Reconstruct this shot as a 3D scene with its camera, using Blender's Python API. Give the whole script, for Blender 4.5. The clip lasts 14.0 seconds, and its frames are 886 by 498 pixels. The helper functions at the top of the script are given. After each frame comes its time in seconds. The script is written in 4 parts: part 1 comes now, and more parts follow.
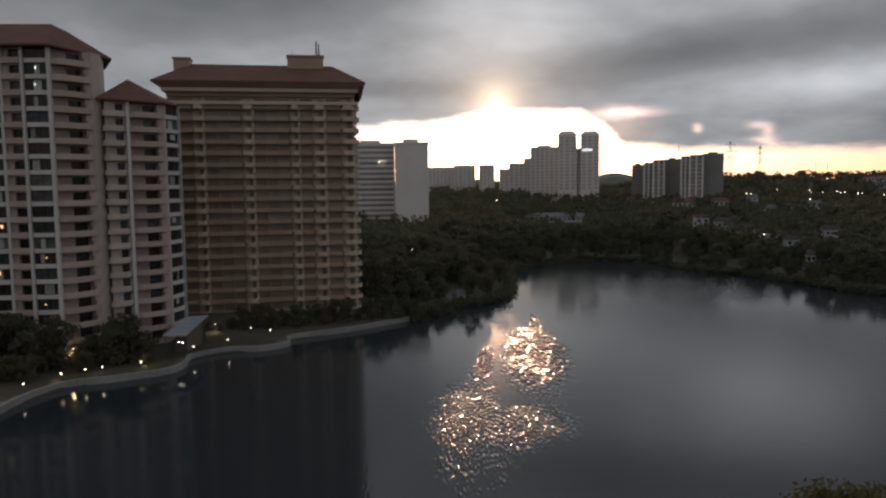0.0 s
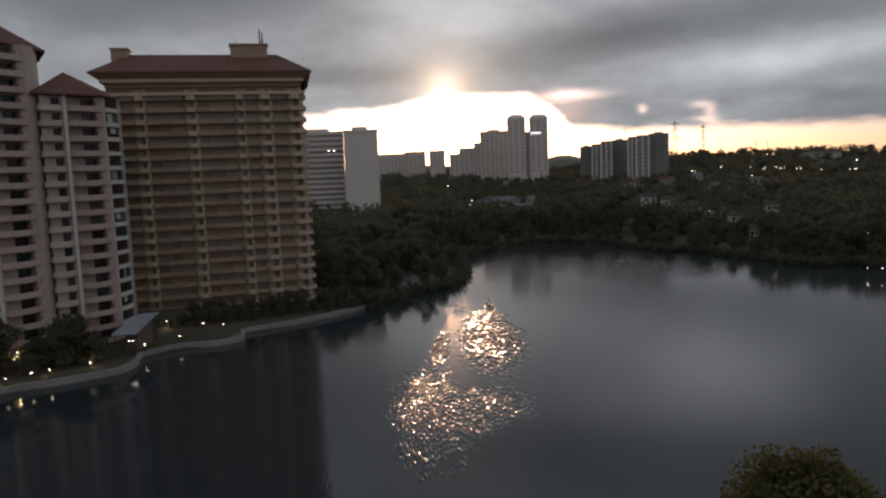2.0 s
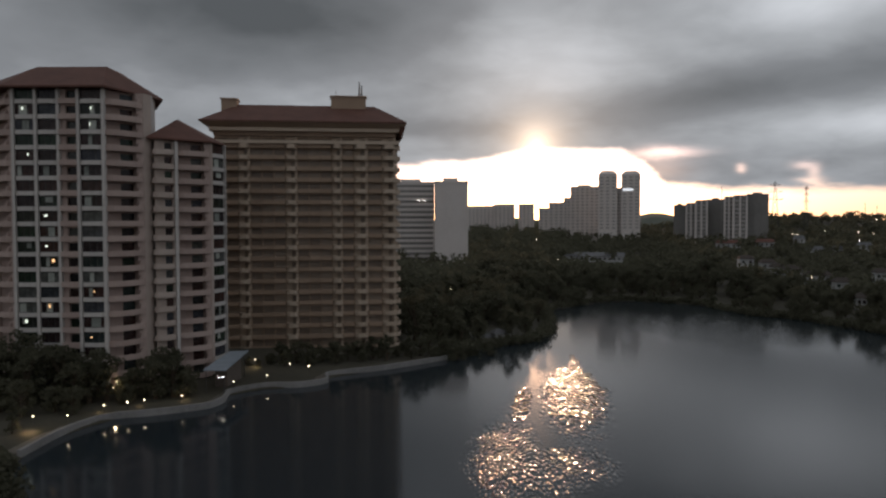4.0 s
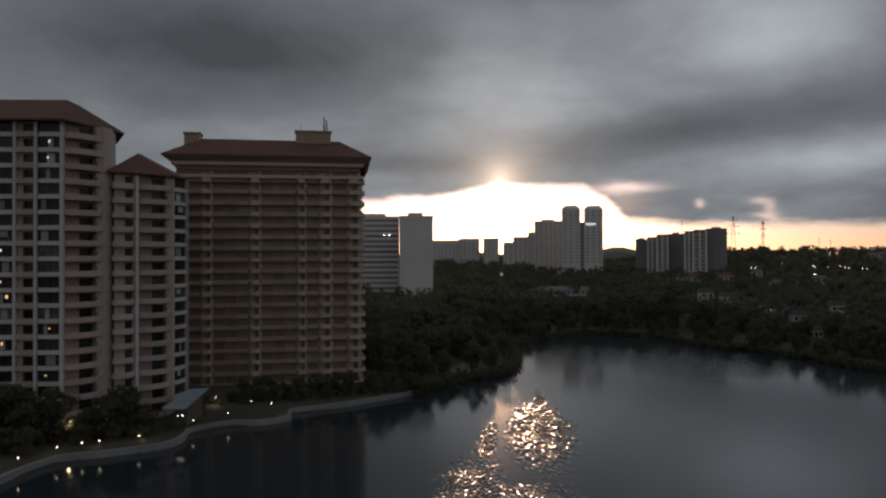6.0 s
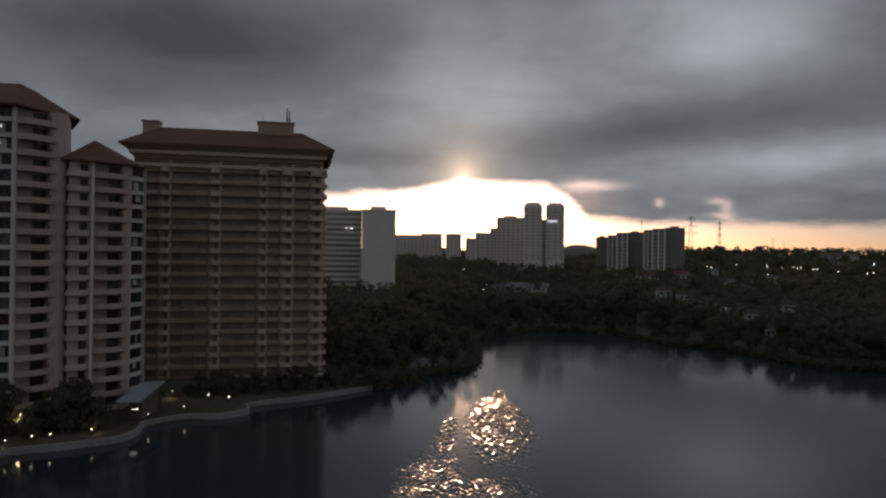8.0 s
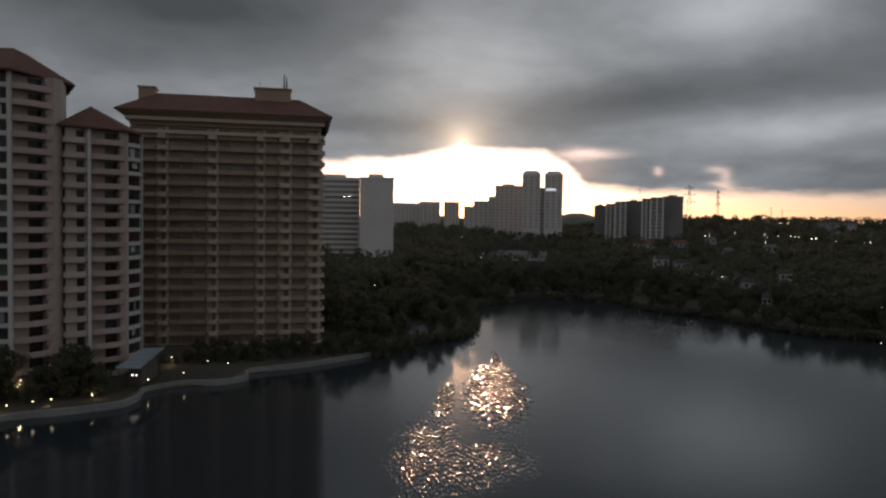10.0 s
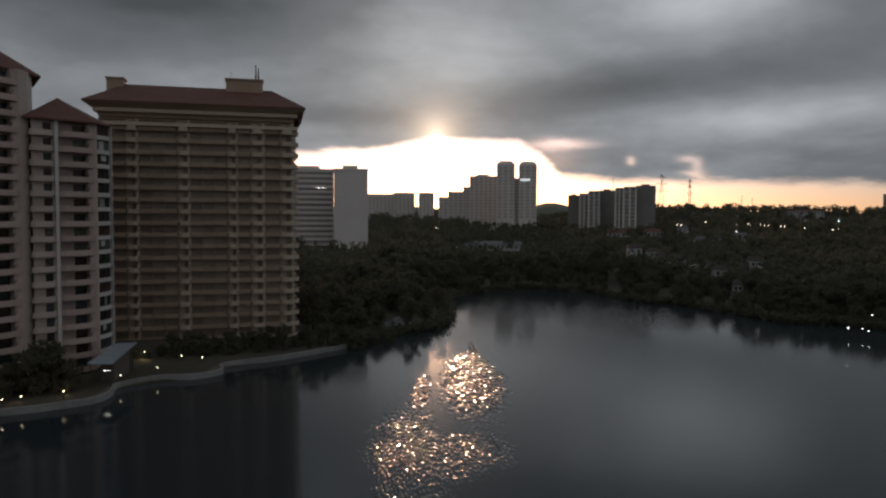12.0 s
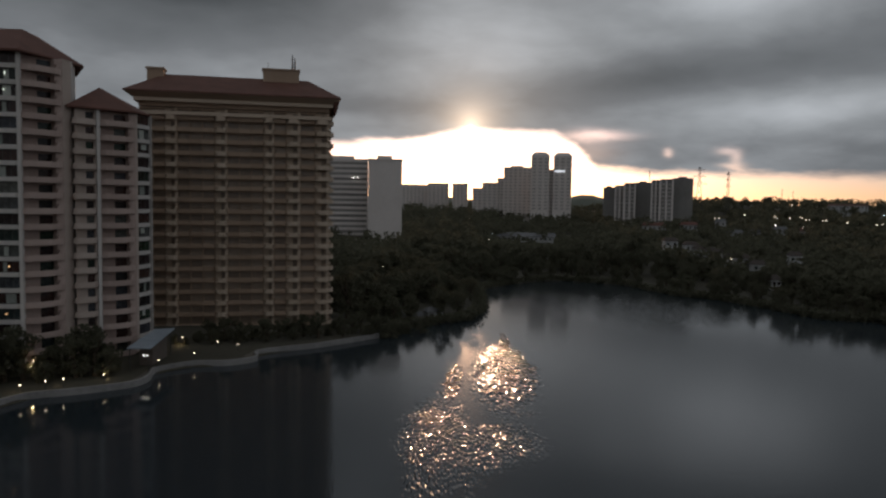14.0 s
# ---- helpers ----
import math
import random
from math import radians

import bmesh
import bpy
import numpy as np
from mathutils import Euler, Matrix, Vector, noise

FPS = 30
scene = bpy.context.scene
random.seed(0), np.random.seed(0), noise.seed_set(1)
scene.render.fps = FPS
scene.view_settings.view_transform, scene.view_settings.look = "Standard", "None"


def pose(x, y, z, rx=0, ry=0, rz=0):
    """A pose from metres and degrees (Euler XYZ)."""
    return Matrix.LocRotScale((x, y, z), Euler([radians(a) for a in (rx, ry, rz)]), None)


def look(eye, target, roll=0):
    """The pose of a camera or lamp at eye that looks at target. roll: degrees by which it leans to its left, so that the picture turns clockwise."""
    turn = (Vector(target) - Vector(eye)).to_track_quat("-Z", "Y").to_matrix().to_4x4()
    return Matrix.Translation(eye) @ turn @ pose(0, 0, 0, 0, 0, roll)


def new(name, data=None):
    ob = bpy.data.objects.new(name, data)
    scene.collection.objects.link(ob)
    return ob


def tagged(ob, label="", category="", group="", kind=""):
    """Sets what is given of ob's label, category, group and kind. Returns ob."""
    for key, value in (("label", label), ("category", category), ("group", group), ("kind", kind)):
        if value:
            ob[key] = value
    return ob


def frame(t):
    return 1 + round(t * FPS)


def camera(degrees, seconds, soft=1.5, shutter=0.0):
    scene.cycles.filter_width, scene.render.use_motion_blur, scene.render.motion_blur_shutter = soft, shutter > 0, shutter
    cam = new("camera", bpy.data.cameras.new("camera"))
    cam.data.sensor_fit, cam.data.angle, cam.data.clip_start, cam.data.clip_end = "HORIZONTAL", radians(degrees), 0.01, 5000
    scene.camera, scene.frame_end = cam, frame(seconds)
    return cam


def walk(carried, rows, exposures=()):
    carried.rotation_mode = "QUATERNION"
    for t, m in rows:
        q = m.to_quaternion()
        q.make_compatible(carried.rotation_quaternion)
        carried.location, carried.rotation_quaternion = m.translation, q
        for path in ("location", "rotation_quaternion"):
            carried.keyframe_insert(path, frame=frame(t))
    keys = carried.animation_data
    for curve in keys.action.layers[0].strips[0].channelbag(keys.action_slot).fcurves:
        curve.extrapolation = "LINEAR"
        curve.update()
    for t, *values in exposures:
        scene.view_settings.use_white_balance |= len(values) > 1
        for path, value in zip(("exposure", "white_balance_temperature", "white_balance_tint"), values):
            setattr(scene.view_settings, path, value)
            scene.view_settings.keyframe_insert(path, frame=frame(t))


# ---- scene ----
cam = camera(62.08, 14.0, soft=2.3)
PATH = [
    (0, pose(0, 0, 36, 85.07, 0.63, 0.14)),
    (0.5, pose(0, 0, 36, 84.67, 1.20, -0.85)),
    (1, pose(0, 0, 36, 84.46, 2.06, -2.37)),
    (1.5, pose(0, 0, 36, 84.31, 1.94, -3.77)),
    (2, pose(0, 0, 36, 83.92, 2.28, -3.67)),
    (2.5, pose(0, 0, 36, 82.79, 2.55, -1.55)),
    (3, pose(0, 0, 36, 83.21, 2.24, 0.91)),
    (3.5, pose(0, 0, 36, 84.60, 1.04, 2.74)),
    (4, pose(0, 0, 36, 88.08, 0.18, 3.20)),
    (4.2, pose(0, 0, 36, 88.63, 0.25, 3.27)),
    (6.3, pose(0, 0, 36, 90.81, 0.58, 0.03)),
    (6.5, pose(0, 0, 36, 90.86, 0.86, -0.18)),
    (7, pose(0, 0, 36, 91.71, 0.42, -1.69)),
    (7.5, pose(0, 0, 36, 91.15, -0.05, -2.59)),
    (7.7, pose(0, 0, 36, 90.80, -0.41, -2.67)),
    (9.8, pose(0, 0, 36, 88.27, -0.84, -1.93)),
    (10, pose(0, 0, 36, 87.87, -0.79, -2.60)),
    (10.5, pose(0, 0, 36, 86.81, -0.80, -4.87)),
    (11, pose(0, 0, 36, 85.98, -0.57, -6.44)),
    (11.5, pose(0, 0, 36, 85.56, -0.04, -5.18)),
    (12, pose(0, 0, 36, 87.18, -0.31, -4.56)),
    (12.5, pose(0, 0, 36, 87.68, -0.60, -4.10)),
    (13, pose(0, 0, 36, 87.03, -0.76, -3.23)),
    (13.5, pose(0, 0, 36, 86.63, -0.85, -2.23)),
    (14, pose(0, 0, 36, 86.44, -0.84, -1.94)),
]
walk(cam, PATH, exposures=[(0.0, 0.53, 7550, 14), (2.0, 0.53, 7550, 14), (3.0, 0.6, 7550, 14), (3.5, 0.62, 7550, 14), (4.0, 0.5, 7450, 13.5), (6.5, -0.14, 7250, 12), (7.5, -0.2, 7250, 12), (10.0, 0.04, 7400, 12), (14.0, 0.09, 7400, 12)])

# ---------------------------------------------------------------- light
SUN_AZ, SUN_EL = 4.0, 6.0          # degrees right of +y, degrees up


def math_node(tree, op, a, b=None, clamp=False):
    n = tree.nodes.new("ShaderNodeMath")
    n.operation, n.use_clamp = op, clamp
    for i, v in enumerate((a, b)):
        if v is None:
            continue
        if isinstance(v, (int, float)):
            n.inputs[i].default_value = v
        else:
            tree.links.new(v, n.inputs[i])
    return n.outputs[0]


def ramp(tree, fac, stops):
    n = tree.nodes.new("ShaderNodeValToRGB")
    el = n.color_ramp.elements
    while len(el) < len(stops):
        el.new(0.5)
    for e, (p, c) in zip(el, stops):
        e.position, e.color = p, (c, c, c, 1) if isinstance(c, (int, float)) else (*c, 1)
    tree.links.new(fac, n.inputs[0])
    return n.outputs[0]


def mix_col(tree, fac, a, b, mode="MIX"):
    n = tree.nodes.new("ShaderNodeMix")
    n.data_type, n.blend_type = "RGBA", mode
    for i, v in ((0, fac), (6, a), (7, b)):
        if isinstance(v, (int, float)):
            n.inputs[i].default_value = v
        elif isinstance(v, tuple):
            n.inputs[i].default_value = (*v, 1)
        else:
            tree.links.new(v, n.inputs[i])
    return n.outputs[2]


def smooth(tree, v, lo, hi):
    n = tree.nodes.new("ShaderNodeMapRange")
    n.interpolation_type = "SMOOTHSTEP"
    tree.links.new(v, n.inputs[0])
    n.inputs[1].default_value, n.inputs[2].default_value = lo, hi
    return n.outputs[0]


def noise_node(tree, vec, scale, detail=4.0, rough=0.55, dist=0.0):
    n = tree.nodes.new("ShaderNodeTexNoise")
    tree.links.new(vec, n.inputs["Vector"])
    n.inputs["Scale"].default_value, n.inputs["Detail"].default_value = scale, detail
    n.inputs["Roughness"].default_value, n.inputs["Distortion"].default_value = rough, dist
    return n.outputs[0]


CLOUDS = [(-15, 15.5, 14, 4.2, 0.0, -0.40), (20, 9.6, 12, 1.5, 0.10, -0.26), (8, 21, 16, 2.2, 0.0, -0.18), (25, 15.5, 9, 2.8, 0.12, 0.26), (4, 13, 7, 3.0, -0.1, 0.12),
          (-17, 9.6, 9, 1.5, 0.0, 0.07), (30, 6.8, 8, 1.1, 0.05, 0.16), (-2, 7.4, 7, 1.0, 0.0, -0.12), (22, 4.6, 6, 1.0, 0.0, -0.06),
          (-25, 15, 9, 7, 0.0, -0.16), (34, 15, 8, 8, 0.0, -0.18), (3, 14, 9, 6, 0.0, 0.09), (19, 18.5, 12, 1.6, 0.0, 0.14), (33, 8.2, 7, 0.8, 0.10, 0.10)]


def build_world():
    """Low sun behind the edge of a heavy cloud deck, with a clear strip over the horizon."""
    w = bpy.data.worlds.new("evening_sky")
    scene.world = w
    w.use_nodes = True
    t = w.node_tree
    t.nodes.clear()
    L = t.links.new
    co = t.nodes.new("ShaderNodeTexCoord").outputs["Generated"]
    sep = t.nodes.new("ShaderNodeSeparateXYZ")
    L(co, sep.inputs[0])
    X, Y, Z = sep.outputs
    az = math_node(t, "MULTIPLY", math_node(t, "ARCTAN2", X, Y), 57.2958)
    el = math_node(t, "MULTIPLY", math_node(t, "ARCSINE", Z), 57.2958)
    sky = t.nodes.new("ShaderNodeTexSky")
    sky.sky_type, sky.sun_disc = "NISHITA", False
    sky.sun_elevation, sky.sun_rotation = radians(SUN_EL), radians(SUN_AZ)
    sky.air_density, sky.dust_density, sky.ozone_density = 0.8, 0.7, 2.0
    clear = mix_col(t, 1.0, sky.outputs[0], (0.085, 0.077, 0.114), "MULTIPLY")
    # cloud deck seen in perspective
    up = math_node(t, "ADD", math_node(t, "MAXIMUM", Z, 0.0), 0.26)
    comb = t.nodes.new("ShaderNodeCombineXYZ")
    L(math_node(t, "DIVIDE", X, up), comb.inputs[0])
    L(math_node(t, "DIVIDE", Y, up), comb.inputs[1])
    n1 = noise_node(t, comb.outputs[0], 1.3, 4.0, 0.5, 0.2)
    n2 = noise_node(t, comb.outputs[0], 4.6, 5.0, 0.55, 0.3)
    tone = math_node(t, "ADD", math_node(t, "MULTIPLY", n1, 0.55), math_node(t, "MULTIPLY", n2, 0.22))
    tone = math_node(t, "ADD", tone, 0.12)
    # the large cloud masses: bearing, height, half widths, slant, depth of tone
    for a0, e0, sa, se, slant, amp in CLOUDS:
        da = math_node(t, "SUBTRACT", az, a0)
        de = math_node(t, "SUBTRACT", math_node(t, "SUBTRACT", el, e0), math_node(t, "MULTIPLY", da, slant))
        q = math_node(t, "ADD", math_node(t, "POWER", math_node(t, "ABSOLUTE", math_node(t, "DIVIDE", da, sa)), 2.0), math_node(t, "POWER", math_node(t, "ABSOLUTE", math_node(t, "DIVIDE", de, se)), 2.0))
        tone = math_node(t, "ADD", tone, math_node(t, "MULTIPLY", math_node(t, "EXPONENT", math_node(t, "MULTIPLY", q, -1.0)), amp))
    deck = ramp(t, tone, [(0.05, (0.060, 0.073, 0.088)), (0.40, (0.146, 0.171, 0.204)), (0.58, (0.246, 0.286, 0.338)), (0.80, (0.412, 0.476, 0.562))])
    # the lower edge of the deck and its ragged rim
    turn = math_node(t, "DIVIDE", math_node(t, "ADD", az, 30.0), 80.0, True)
    line = math_node(t, "MULTIPLY", ramp(t, turn, [(0.0, 0.20), (0.25, 0.43), (0.30, 0.44), (0.37, 0.475), (0.425, 0.555), (0.455, 0.535), (0.505, 0.53), (0.525, 0.44), (0.545, 0.28), (0.60, 0.225), (0.65, 0.23), (0.80, 0.21), (1.0, 0.10)]), 10.0)
    rim = math_node(t, "MULTIPLY", math_node(t, "SUBTRACT", noise_node(t, comb.outputs[0], 7.0, 5.0, 0.6), 0.5), 0.9)
    edge = math_node(t, "ADD", line, rim)
    cover = smooth(t, math_node(t, "SUBTRACT", el, edge), -0.35, 0.6)
    # small breaks in the deck
    for a0, e0, sa, se, thin in ((13.6, 5.25, 2.2, 0.38, 0.5), (13.0, 4.2, 2.2, 1.2, 0.12), (18.8, 3.95, 0.32, 0.30, 0.4), (22.9, 4.05, 0.7, 0.28, 0.45), (23.5, 3.6, 0.4, 0.42, 0.45), (23.3, 3.0, 0.8, 0.25, 0.5)):
        da, de = math_node(t, "DIVIDE", math_node(t, "SUBTRACT", az, a0), sa), math_node(t, "DIVIDE", math_node(t, "SUBTRACT", math_node(t, "ADD", el, math_node(t, "MULTIPLY", rim, 0.8)), e0), se)
        q = math_node(t, "ADD", math_node(t, "MULTIPLY", da, da), math_node(t, "MULTIPLY", de, de))
        cover = math_node(t, "SUBTRACT", cover, math_node(t, "MULTIPLY", math_node(t, "EXPONENT", math_node(t, "MULTIPLY", q, -1.0)), thin), True)
    # light of the hidden sun, scattered forward through the thin rim
    dot = t.nodes.new("ShaderNodeVectorMath")
    dot.operation = "DOT_PRODUCT"
    L(co, dot.inputs[0])
    dot.inputs[1].default_value = (math.sin(radians(SUN_AZ)) * math.cos(radians(SUN_EL)), math.cos(radians(SUN_AZ)) * math.cos(radians(SUN_EL)), math.sin(radians(SUN_EL)))
    ang = math_node(t, "MULTIPLY", math_node(t, "ARCCOSINE", math_node(t, "MINIMUM", dot.outputs["Value"], 1.0)), 57.2958)
    core = math_node(t, "MULTIPLY", math_node(t, "EXPONENT", math_node(t, "MULTIPLY", ang, -0.95)), 1.15)
    wide = math_node(t, "MULTIPLY", math_node(t, "EXPONENT", math_node(t, "MULTIPLY", ang, -0.24)), 0.24)
    halo = mix_col(t, 1.0, (1.0, 0.77, 0.58), math_node(t, "ADD", core, wide), "MULTIPLY")
    lit = mix_col(t, 1.0, mix_col(t, cover, clear, deck), halo, "ADD")
    bg = t.nodes.new("ShaderNodeBackground")
    L(lit, bg.inputs[0])
    bg.inputs[1].default_value = 1.0
    L(bg.outputs[0], t.nodes.new("ShaderNodeOutputWorld").inputs[0])


build_world()
sun = new("sun", bpy.data.lights.new("sun", "SUN"))
sun.data.energy, sun.data.angle, sun.data.color = 0.30, radians(0.9), (1.0, 0.62, 0.41)
sx, sy, sz = (math.sin(radians(SUN_AZ)) * math.cos(radians(SUN_EL)), math.cos(radians(SUN_AZ)) * math.cos(radians(SUN_EL)), math.sin(radians(SUN_EL)))
sun.matrix_basis = look((sx * 900, sy * 900, sz * 900 + 30), (0, 0, 30))


# ---------------------------------------------------------------- materials
def material(name, low, high, rough=0.8, scale=0.5, fine=6.0, bump=0.0, metal=0.0, random_tint=0.0, spec=0.5):
    """A surface that varies between two colours at two scales."""
    m = bpy.data.materials.new(name)
    m.use_nodes = True
    t = m.node_tree
    p = t.nodes["Principled BSDF"]
    co = t.nodes.new("ShaderNodeTexCoord").outputs["Object"]
    big = noise_node(t, co, scale, 4.0)
    small = noise_node(t, co, fine, 5.0)
    f = math_node(t, "ADD", math_node(t, "MULTIPLY", big, 0.65), math_node(t, "MULTIPLY", small, 0.35))
    if random_tint:
        info = t.nodes.new("ShaderNodeObjectInfo")
        f = math_node(t, "ADD", f, math_node(t, "MULTIPLY", math_node(t, "SUBTRACT", info.outputs["Random"], 0.5), random_tint))
    n = t.nodes.new("ShaderNodeMapRange")
    t.links.new(f, n.inputs[0])
    n.inputs[1].default_value, n.inputs[2].default_value = 0.3, 0.7
    t.links.new(mix_col(t, n.outputs[0], low, high), p.inputs["Base Color"])
    p.inputs["Roughness"].default_value, p.inputs["Metallic"].default_value = rough, metal
    p.inputs["Specular IOR Level"].default_value = spec
    if bump:
        b = t.nodes.new("ShaderNodeBump")
        b.inputs["Strength"].default_value, b.inputs["Distance"].default_value = bump, 0.1
        t.links.new(small, b.inputs["Height"])
        t.links.new(b.outputs[0], p.inputs["Normal"])
    return m


def glow(name, colour, strength):
    m = bpy.data.materials.new(name)
    m.use_nodes = True
    p = m.node_tree.nodes["Principled BSDF"]
    p.inputs["Base Color"].default_value = (*colour, 1)
    p.inputs["Emission Color"].default_value = (*colour, 1)
    p.inputs["Emission Strength"].default_value = strength
    return m


def leaf_material(name, low, high):
    m = bpy.data.materials.new(name)
    m.use_nodes = True
    t = m.node_tree
    p = t.nodes["Principled BSDF"]
    geo = t.nodes.new("ShaderNodeNewGeometry")
    info = t.nodes.new("ShaderNodeObjectInfo")
    f = math_node(t, "ADD", math_node(t, "MULTIPLY", geo.outputs["Random Per Island"], 0.6), math_node(t, "MULTIPLY", info.outputs["Random"], 0.4))
    t.links.new(mix_col(t, f, low, high), p.inputs["Base Color"])
    p.inputs["Roughness"].default_value = 0.85
    p.inputs["Specular IOR Level"].default_value = 0.1
    tr = t.nodes.new("ShaderNodeBsdfTranslucent")
    t.links.new(mix_col(t, f, tuple(2.6 * c for c in low), tuple(2.2 * c for c in high)), tr.inputs["Color"])
    mx = t.nodes.new("ShaderNodeMixShader")
    mx.inputs[0].default_value = 0.32
    t.links.new(p.outputs[0], mx.inputs[1])
    t.links.new(tr.outputs[0], mx.inputs[2])
    t.links.new(mx.outputs[0], t.nodes["Material Output"].inputs["Surface"])
    return m


def glass_material():
    """Dark glazing whose tone changes from flat to flat: brownish, greenish, grey."""
    m = bpy.data.materials.new("dark_window_glass")
    m.use_nodes = True
    t = m.node_tree
    p = t.nodes["Principled BSDF"]
    info = t.nodes.new("ShaderNodeObjectInfo")
    tone = ramp(t, info.outputs["Random"], [(0.0, (0.026, 0.023, 0.026)), (0.25, (0.085, 0.045, 0.038)), (0.45, (0.036, 0.030, 0.034)), (0.62, (0.028, 0.052, 0.032)), (0.78, (0.065, 0.068, 0.085)), (0.92, (0.14, 0.145, 0.135))])
    co = t.nodes.new("ShaderNodeTexCoord").outputs["Object"]
    t.links.new(mix_col(t, smooth(t, noise_node(t, co, 1.1, 3.0), 0.35, 0.7), mix_col(t, 1.0, tone, (0.5, 0.5, 0.5), "MULTIPLY"), tone), p.inputs["Base Color"])
    p.inputs["Roughness"].default_value = 0.15
    p.inputs["Specular IOR Level"].default_value = 0.22
    return m


# wind-ruffled patches of the lake: middle, half widths, lean
CATS_PAWS = ((18.8, 152, 5.6, 27, 0.08), (22.0, 178, 1.3, 20, 0.09), (7.4, 146, 1.6, 13, 0.10), (3.4, 108, 5.0, 22, 0.02), (13.4, 109.5, 5.6, 8.0, 0.05), (9.5, 103, 3.5, 6, 0.0), (6.2, 193, 0.9, 7, 0.0), (34.0, 332, 1.8, 9, 0.1))


def water_material():
    m = bpy.data.materials.new("lake_water")
    m.use_nodes = True
    t = m.node_tree
    p = t.nodes["Principled BSDF"]
    p.inputs["Base Color"].default_value = (0.022, 0.030, 0.036, 1)
    p.inputs["Roughness"].default_value = 0.10
    p.inputs["IOR"].default_value = 1.36
    co = t.nodes.new("ShaderNodeTexCoord").outputs["Object"]
    mp = t.nodes.new("ShaderNodeMapping")
    mp.inputs["Scale"].default_value = (1.5, 0.40, 1.0)
    mp.inputs["Rotation"].default_value = (0, 0, radians(-18))
    t.links.new(co, mp.inputs[0])
    swell = noise_node(t, mp.outputs[0], 0.28, 2.0, 0.5)
    sp = t.nodes.new("ShaderNodeSeparateXYZ")
    t.links.new(co, sp.inputs[0])
    # short wavelets in the lee, longer ones further out where the wind has had its way
    out = smooth(t, sp.outputs[1], 120.0, 142.0)
    short = math_node(t, "MULTIPLY", noise_node(t, mp.outputs[0], 1.7, 0.0, 0.5), math_node(t, "SUBTRACT", 1.0, out))
    fine = math_node(t, "ADD", short, math_node(t, "MULTIPLY", noise_node(t, mp.outputs[0], 1.05, 0.0, 0.5), math_node(t, "MULTIPLY", out, 1.75)))
    ragged = math_node(t, "MULTIPLY", math_node(t, "SUBTRACT", noise_node(t, co, 0.16, 4.0, 0.65), 0.5), 1.1)
    gust = 0.0
    for cx, cy, rx, ry, lean in CATS_PAWS:
        dy = math_node(t, "SUBTRACT", sp.outputs[1], cy)
        dx = math_node(t, "SUBTRACT", math_node(t, "SUBTRACT", sp.outputs[0], cx), math_node(t, "MULTIPLY", dy, lean))
        wx, wy = math_node(t, "DIVIDE", dx, rx), math_node(t, "DIVIDE", dy, ry)
        reach = math_node(t, "SQRT", math_node(t, "ADD", math_node(t, "MULTIPLY", wx, wx), math_node(t, "MULTIPLY", wy, wy)))
        paw = smooth(t, math_node(t, "MULTIPLY", math_node(t, "ADD", reach, ragged), -1.0), -1.6, -0.75)
        gust = math_node(t, "MAXIMUM", paw, gust)
    # towards their rims the ruffles thin out into single wavelets
    speck = noise_node(t, mp.outputs[0], 0.75, 1.0, 0.5)
    gust = math_node(t, "MULTIPLY", gust, smooth(t, math_node(t, "ADD", speck, math_node(t, "MULTIPLY", gust, 0.28)), 0.52, 0.66))
    h = math_node(t, "ADD", fine, math_node(t, "MULTIPLY", swell, 0.5))
    b = t.nodes.new("ShaderNodeBump")
    b.inputs["Distance"].default_value = 0.28
    # a light breeze over the far end of the lake
    bx, by = math_node(t, "DIVIDE", math_node(t, "SUBTRACT", sp.outputs[0], 82.0), 42.0), math_node(t, "DIVIDE", math_node(t, "SUBTRACT", sp.outputs[1], 290.0), 85.0)
    far = math_node(t, "SQRT", math_node(t, "ADD", math_node(t, "MULTIPLY", bx, bx), math_node(t, "MULTIPLY", by, by)))
    breeze = math_node(t, "MULTIPLY", smooth(t, math_node(t, "MULTIPLY", math_node(t, "ADD", far, math_node(t, "MULTIPLY", ragged, 0.4)), -1.0), -1.1, -0.6), 0.2)
    t.links.new(math_node(t, "ADD", math_node(t, "ADD", math_node(t, "MULTIPLY", gust, 0.9), breeze), 0.03), b.inputs["Strength"])
    t.links.new(h, b.inputs["Height"])
    t.links.new(b.outputs[0], p.inputs["Normal"])
    return m


WATER = water_material()
SOIL = material("grass_and_soil", (0.038, 0.034, 0.023), (0.075, 0.066, 0.045), 0.95, 0.05, 0.8, 0.3)
CREAM = material("cream_render", (0.42, 0.335, 0.29), (0.54, 0.445, 0.395), 0.85, 0.15, 2.0, 0.05, random_tint=0.3)
PINK = material("pinkish_render", (0.37, 0.275, 0.245), (0.49, 0.375, 0.335), 0.85, 0.15, 2.0, 0.05, random_tint=0.3)
PALE = material("pale_grey_paint", (0.46, 0.43, 0.41), (0.61, 0.57, 0.54), 0.8, 0.2, 2.0, 0.05, random_tint=0.2)
BROWN = material("brown_render", (0.30, 0.208, 0.148), (0.39, 0.278, 0.203), 0.85, 0.12, 2.0, 0.05, random_tint=0.3)
TAN = material("tan_render", (0.43, 0.33, 0.25), (0.53, 0.42, 0.33), 0.85, 0.15, 2.0, 0.05, random_tint=0.3)
TILE = material("red_brown_roof_tile", (0.085, 0.034, 0.024), (0.15, 0.062, 0.044), 0.8, 0.3, 3.0, 0.3)
